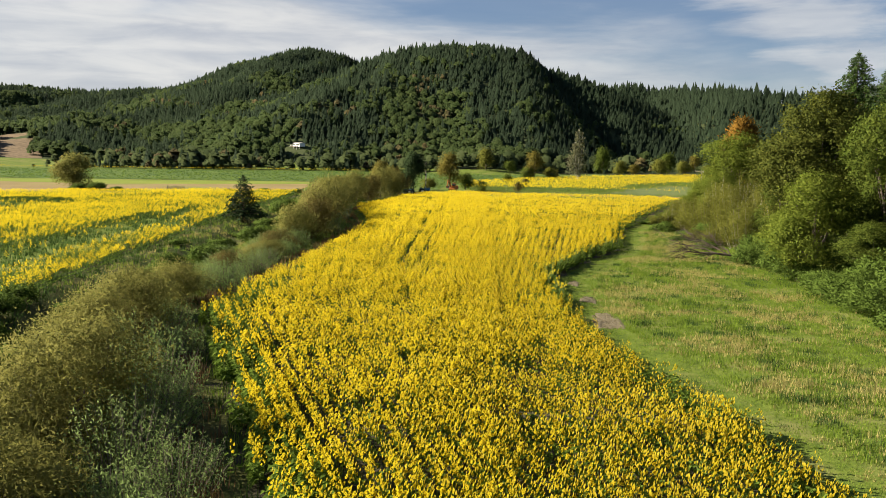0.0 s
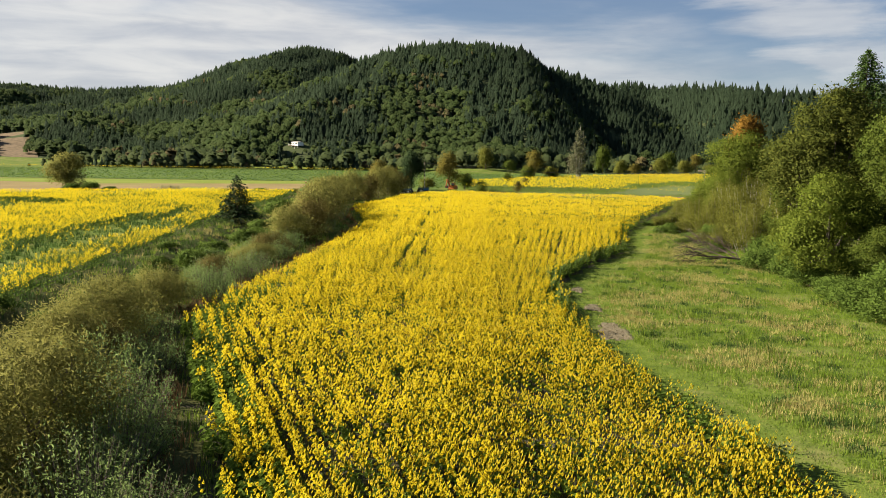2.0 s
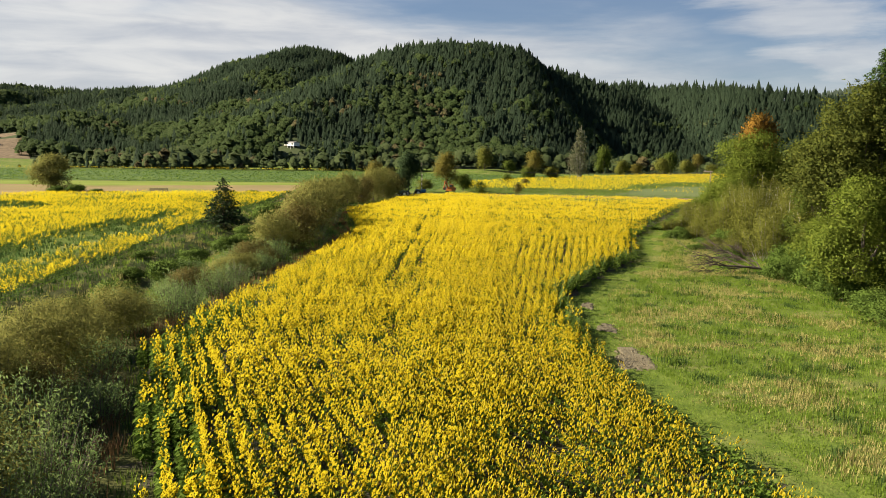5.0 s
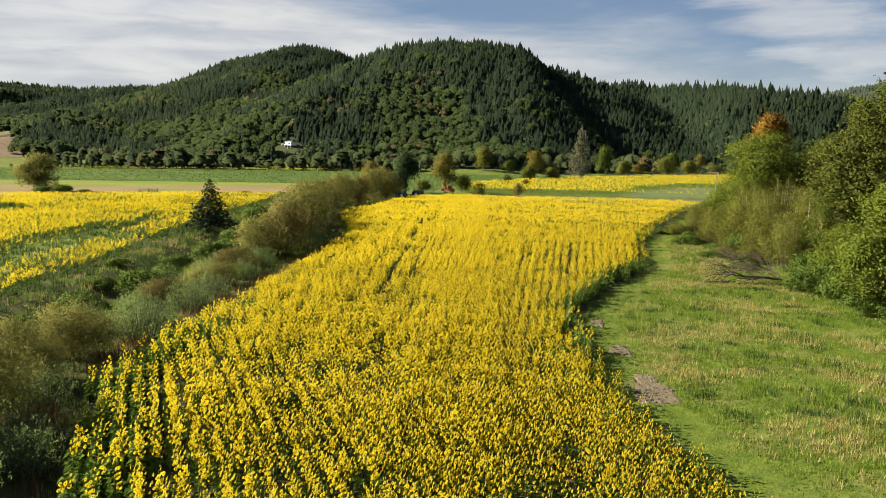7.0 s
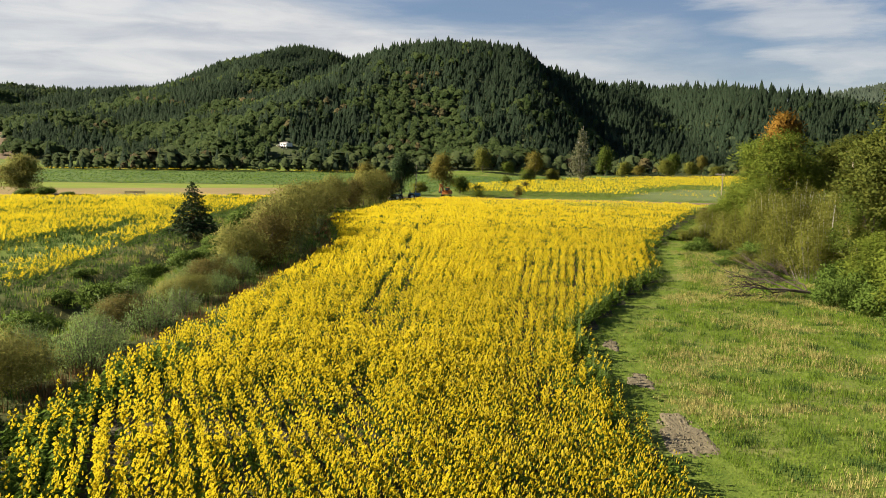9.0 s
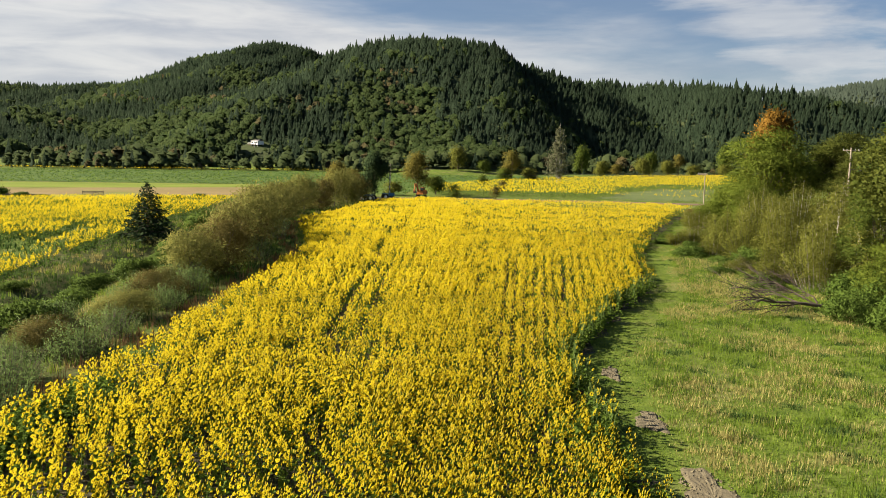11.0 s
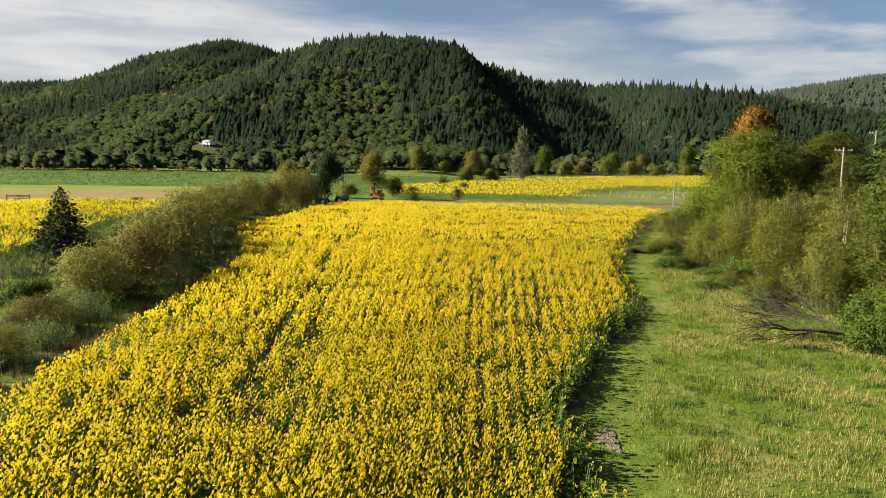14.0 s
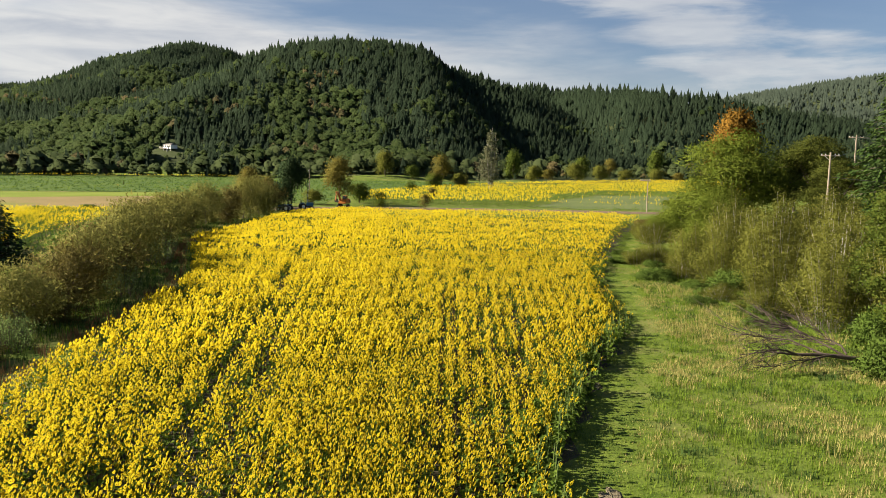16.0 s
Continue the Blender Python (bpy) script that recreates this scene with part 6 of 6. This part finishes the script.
def excavator():
    root = new("excavator")
    for s in (-1, 1):
        track = part("track", box(bmesh.new(), (2.9, 0.45, 0.75), (0, s * 0.85, 0.38), bevel=0.3), M_rubber, root)
        for k in range(5):
            part("roller", rod(bmesh.new(), (-1.0 + 0.5 * k, s * 0.85 - 0.25, 0.38), (-1.0 + 0.5 * k, s * 0.85 + 0.25, 0.38), 0.17, sides=10), M_steel, track)
    body = part("body", box(box(bmesh.new(), (2.2, 1.9, 0.75), (-0.3, 0, 1.25), bevel=0.12), (0.9, 1.7, 0.4), (-1.1, 0, 1.75), bevel=0.1), M_orange, root)
    part("counterweight", box(bmesh.new(), (0.5, 1.9, 0.9), (-1.55, 0, 1.3), bevel=0.15), M_steel, body)
    cab = part("cab", box(bmesh.new(), (1.1, 0.85, 1.2), (0.3, 0.5, 2.1), bevel=0.1), M_orange, root)
    part("window", box(bmesh.new(), (0.8, 0.9, 0.65), (0.35, 0.5, 2.3), bevel=0.05), M_glass, cab)
    part("windscreen", box(bmesh.new(), (0.1, 0.7, 0.75), (0.83, 0.5, 2.25)), M_glass, cab)
    bm = box(bmesh.new(), (2.3, 0.32, 0.42), (1.35, -0.35, 2.45), (0, -48, 0), 0.05)
    box(bm, (1.3, 0.28, 0.36), (2.45, -0.35, 3.45), (0, 0, 0), 0.05)
    part("boom", bm, M_orange, root)
    part("ram", rod(bmesh.new(), (0.6, -0.35, 1.5), (1.7, -0.35, 2.9), 0.07), M_steel, root)
    part("arm", box(bmesh.new(), (2.0, 0.24, 0.3), (2.95, -0.35, 2.7), (0, 70, 0), 0.04), M_orange, root)
    bm = box(bmesh.new(), (0.7, 0.8, 0.12), (2.6, -0.35, 1.45), (0, 20, 0), 0.02)
    box(bm, (0.12, 0.8, 0.7), (2.9, -0.35, 1.65), (0, 15, 0), 0.02)
    part("bucket", bm, M_steel, root)
    return tagged(root, "orange tracked excavator with raised boom parked on the farm track", "excavator")


ex = excavator()
ex.matrix_basis = pose(-16.4, 223.5, land1(-16.4, 223.5) + 0.02, 0, 0, -110)


def wheel(root, x, y, r, w):
    ty = part("wheel", rod(bmesh.new(), (x, y - w / 2, r), (x, y + w / 2, r), r, sides=20), M_rubber, root)
    part("rim", rod(bmesh.new(), (x, y - w / 2 - 0.02, r), (x, y + w / 2 + 0.02, r), r * 0.55, sides=14), M_white, ty)


def tractor():
    root = new("tractor")
    part("bonnet", box(bmesh.new(), (1.5, 0.7, 0.7), (0.9, 0, 1.1), bevel=0.12), M_blue, root)
    part("chassis", box(bmesh.new(), (2.6, 0.45, 0.4), (0.3, 0, 0.7), bevel=0.05), M_steel, root)
    part("seat", box(box(bmesh.new(), (0.5, 0.5, 0.12), (-0.5, 0, 1.2), bevel=0.04), (0.1, 0.5, 0.5), (-0.75, 0, 1.45), bevel=0.04), M_rubber, root)
    for s in (-1, 1):
        part("fender", box(bmesh.new(), (1.0, 0.4, 0.12), (-0.6, s * 0.7, 1.35), bevel=0.05), M_blue, root)
        wheel(root, -0.6, s * 0.75, 0.65, 0.4)
        wheel(root, 1.25, s * 0.65, 0.4, 0.25)
        part("roll_bar", rod(bmesh.new(), (-0.95, s * 0.45, 1.0), (-0.95, s * 0.45, 2.2), 0.04), M_steel, root)
    part("roll_bar", rod(bmesh.new(), (-0.95, -0.45, 2.2), (-0.95, 0.45, 2.2), 0.04), M_steel, root)
    part("steering_wheel", rod(bmesh.new(), (0.1, 0, 1.5), (0.06, 0, 1.56), 0.2, sides=14), M_rubber, root)
    return tagged(root, "small blue tractor parked beside the dark bush", "tractor")


tr = tractor()
tr.matrix_basis = pose(-23.4, 213.5, land1(-23.4, 213.5) + 0.20, 0, 0, 20)
tb = copy_thing(tr, pose(-27.0, 210.4, land1(-27.0, 210.4) + 0.02, 0, 0, 160))


def striped_mast():
    root = new("striped_mast")
    for k in range(10):
        part("band", rod(bmesh.new(), (0, 0, 0.55 * k - 0.3 * (k == 0)), (0, 0, 0.55 * (k + 1)), 0.10, sides=10), M_white if k % 2 else M_steel, root)
    return tagged(root, "slim upright mast banded white and dark", "mast")


striped_mast().matrix_basis = pose(-23.2, 215.2, land1(-23.2, 215.2), 3, 2, 0)


# ---- white house at the foot of the hill ----
def house():
    root = new("house")
    wall = part("wall", box(bmesh.new(), (10.5, 5.0, 2.7), (0, 0, 1.35)), M_white, root)
    bm = box(bmesh.new(), (11.1, 3.0, 0.14), (0, -1.35, 3.02), (12, 0, 0))
    box(bm, (11.1, 3.0, 0.14), (0, 1.35, 3.02), (-12, 0, 0))
    part("roof", bm, M_roof, root)
    for x, w in ((-4.0, 1.0), (-1.8, 1.5), (1.3, 1.3), (4.0, 1.2)):
        win = part("window", box(bmesh.new(), (w + 0.16, 0.10, 1.16), (x, -2.52, 1.65)), M_white, root)
        part("pane", box(bmesh.new(), (w, 0.06, 1.0), (x, -2.56, 1.65)), M_glass, win)
    part("door", box(bmesh.new(), (0.95, 0.08, 2.05), (2.7, -2.53, 1.05)), M_steel, root)
    deck = part("deck", box(bmesh.new(), (6.0, 2.4, 0.2), (-2.2, -3.72, 0.1)), M_pole, root)
    for k in range(7):
        part("post", box(bmesh.new(), (0.1, 0.1, 1.0), (-5.1 + k * 0.97, -4.85, 0.7)), M_white, deck)
    part("rail", box(bmesh.new(), (6.0, 0.08, 0.08), (-2.2, -4.85, 1.2)), M_white, deck)
    for x in (-4.5, 0, 4.5):
        for y in (-4.6, -2.0, 2.0):
            part("pier", box(bmesh.new(), (0.4, 0.4, 5.0), (x, y, -2.48)), M_roof, root)
    return tagged(root, "white single-storey house with deck at the foot of the hill", "house")


house().matrix_basis = pose(HX, HY, land1(HX, HY) + 0.1, 0, 0, -45) @ Matrix.Scale(0.75, 4)


def parked_car():
    root = new("parked_car")
    body = part("body", box(bmesh.new(), (4.3, 1.75, 0.62), (0, 0, 0.68), bevel=0.16), M_white, root)
    cabin = part("cabin", box(bmesh.new(), (2.3, 1.6, 0.62), (-0.25, 0, 1.22), bevel=0.22), M_white, root)
    part("side_window", box(bmesh.new(), (1.9, 1.64, 0.34), (-0.25, 0, 1.26), bevel=0.05), M_glass, cabin)
    part("windscreen", box(bmesh.new(), (0.08, 1.3, 0.42), (0.86, 0, 1.22), (0, -28, 0)), M_glass, cabin)
    for s in (-1, 1):
        part("headlight", box(bmesh.new(), (0.06, 0.32, 0.16), (2.13, s * 0.6, 0.78), bevel=0.02), M_glass, body)
        for x in (-1.35, 1.35):
            wheel(root, x, s * 0.82, 0.32, 0.22)
    return tagged(root, "small white car parked on the slope beside the house", "car")


parked_car().matrix_basis = pose(HX - 11.5, HY - 3.0, land1(HX - 11.5, HY - 3.0) + 0.1, 0, 0, 15)


# ---- wooden field gate and the low hedge behind the thin sunflowers ----
def field_gate():
    root = new("field_gate")
    for x in (-2.3, 0.0, 2.3):
        part("post", box(bmesh.new(), (0.16, 0.16, 1.7), (x, 0, 0.75), bevel=0.02), M_pole, root)
    for z in (0.35, 0.7, 1.05, 1.35):
        part("rail", box(bmesh.new(), (4.5, 0.05, 0.12), (0, 0.11, z), bevel=0.01), M_pole, root)
    part("brace", box(bmesh.new(), (2.5, 0.05, 0.1), (1.15, 0.165, 0.85), (0, 25, 0), 0.01), M_pole, root)
    return tagged(root, "weathered wooden field gate at the hay field edge", "gate")


field_gate().matrix_basis = pose(-86.5, 200.5, land1(-86.5, 200.5) + 0.1, 0, 0, 20) @ Matrix.Scale(0.9, 4)
for i, (x, y, s, t) in enumerate(((-56, 206, 0.9, 0.7), (-60, 207, 0.8, 0.6), (-64.5, 206, 0.9, 0.7), (-69, 204.5, 0.8, 0.6), (-73, 202.5, 0.9, 0.6), (-106, 197, 1.2, 1.0), (-110, 195.5, 1.1, 0.9), (-101, 197.5, 0.9, 0.7), (-97, 199.0, 0.7, 0.5))):
    plant(hedge_kinds["bramble"], x, y, s, 50 * i, tall=t)
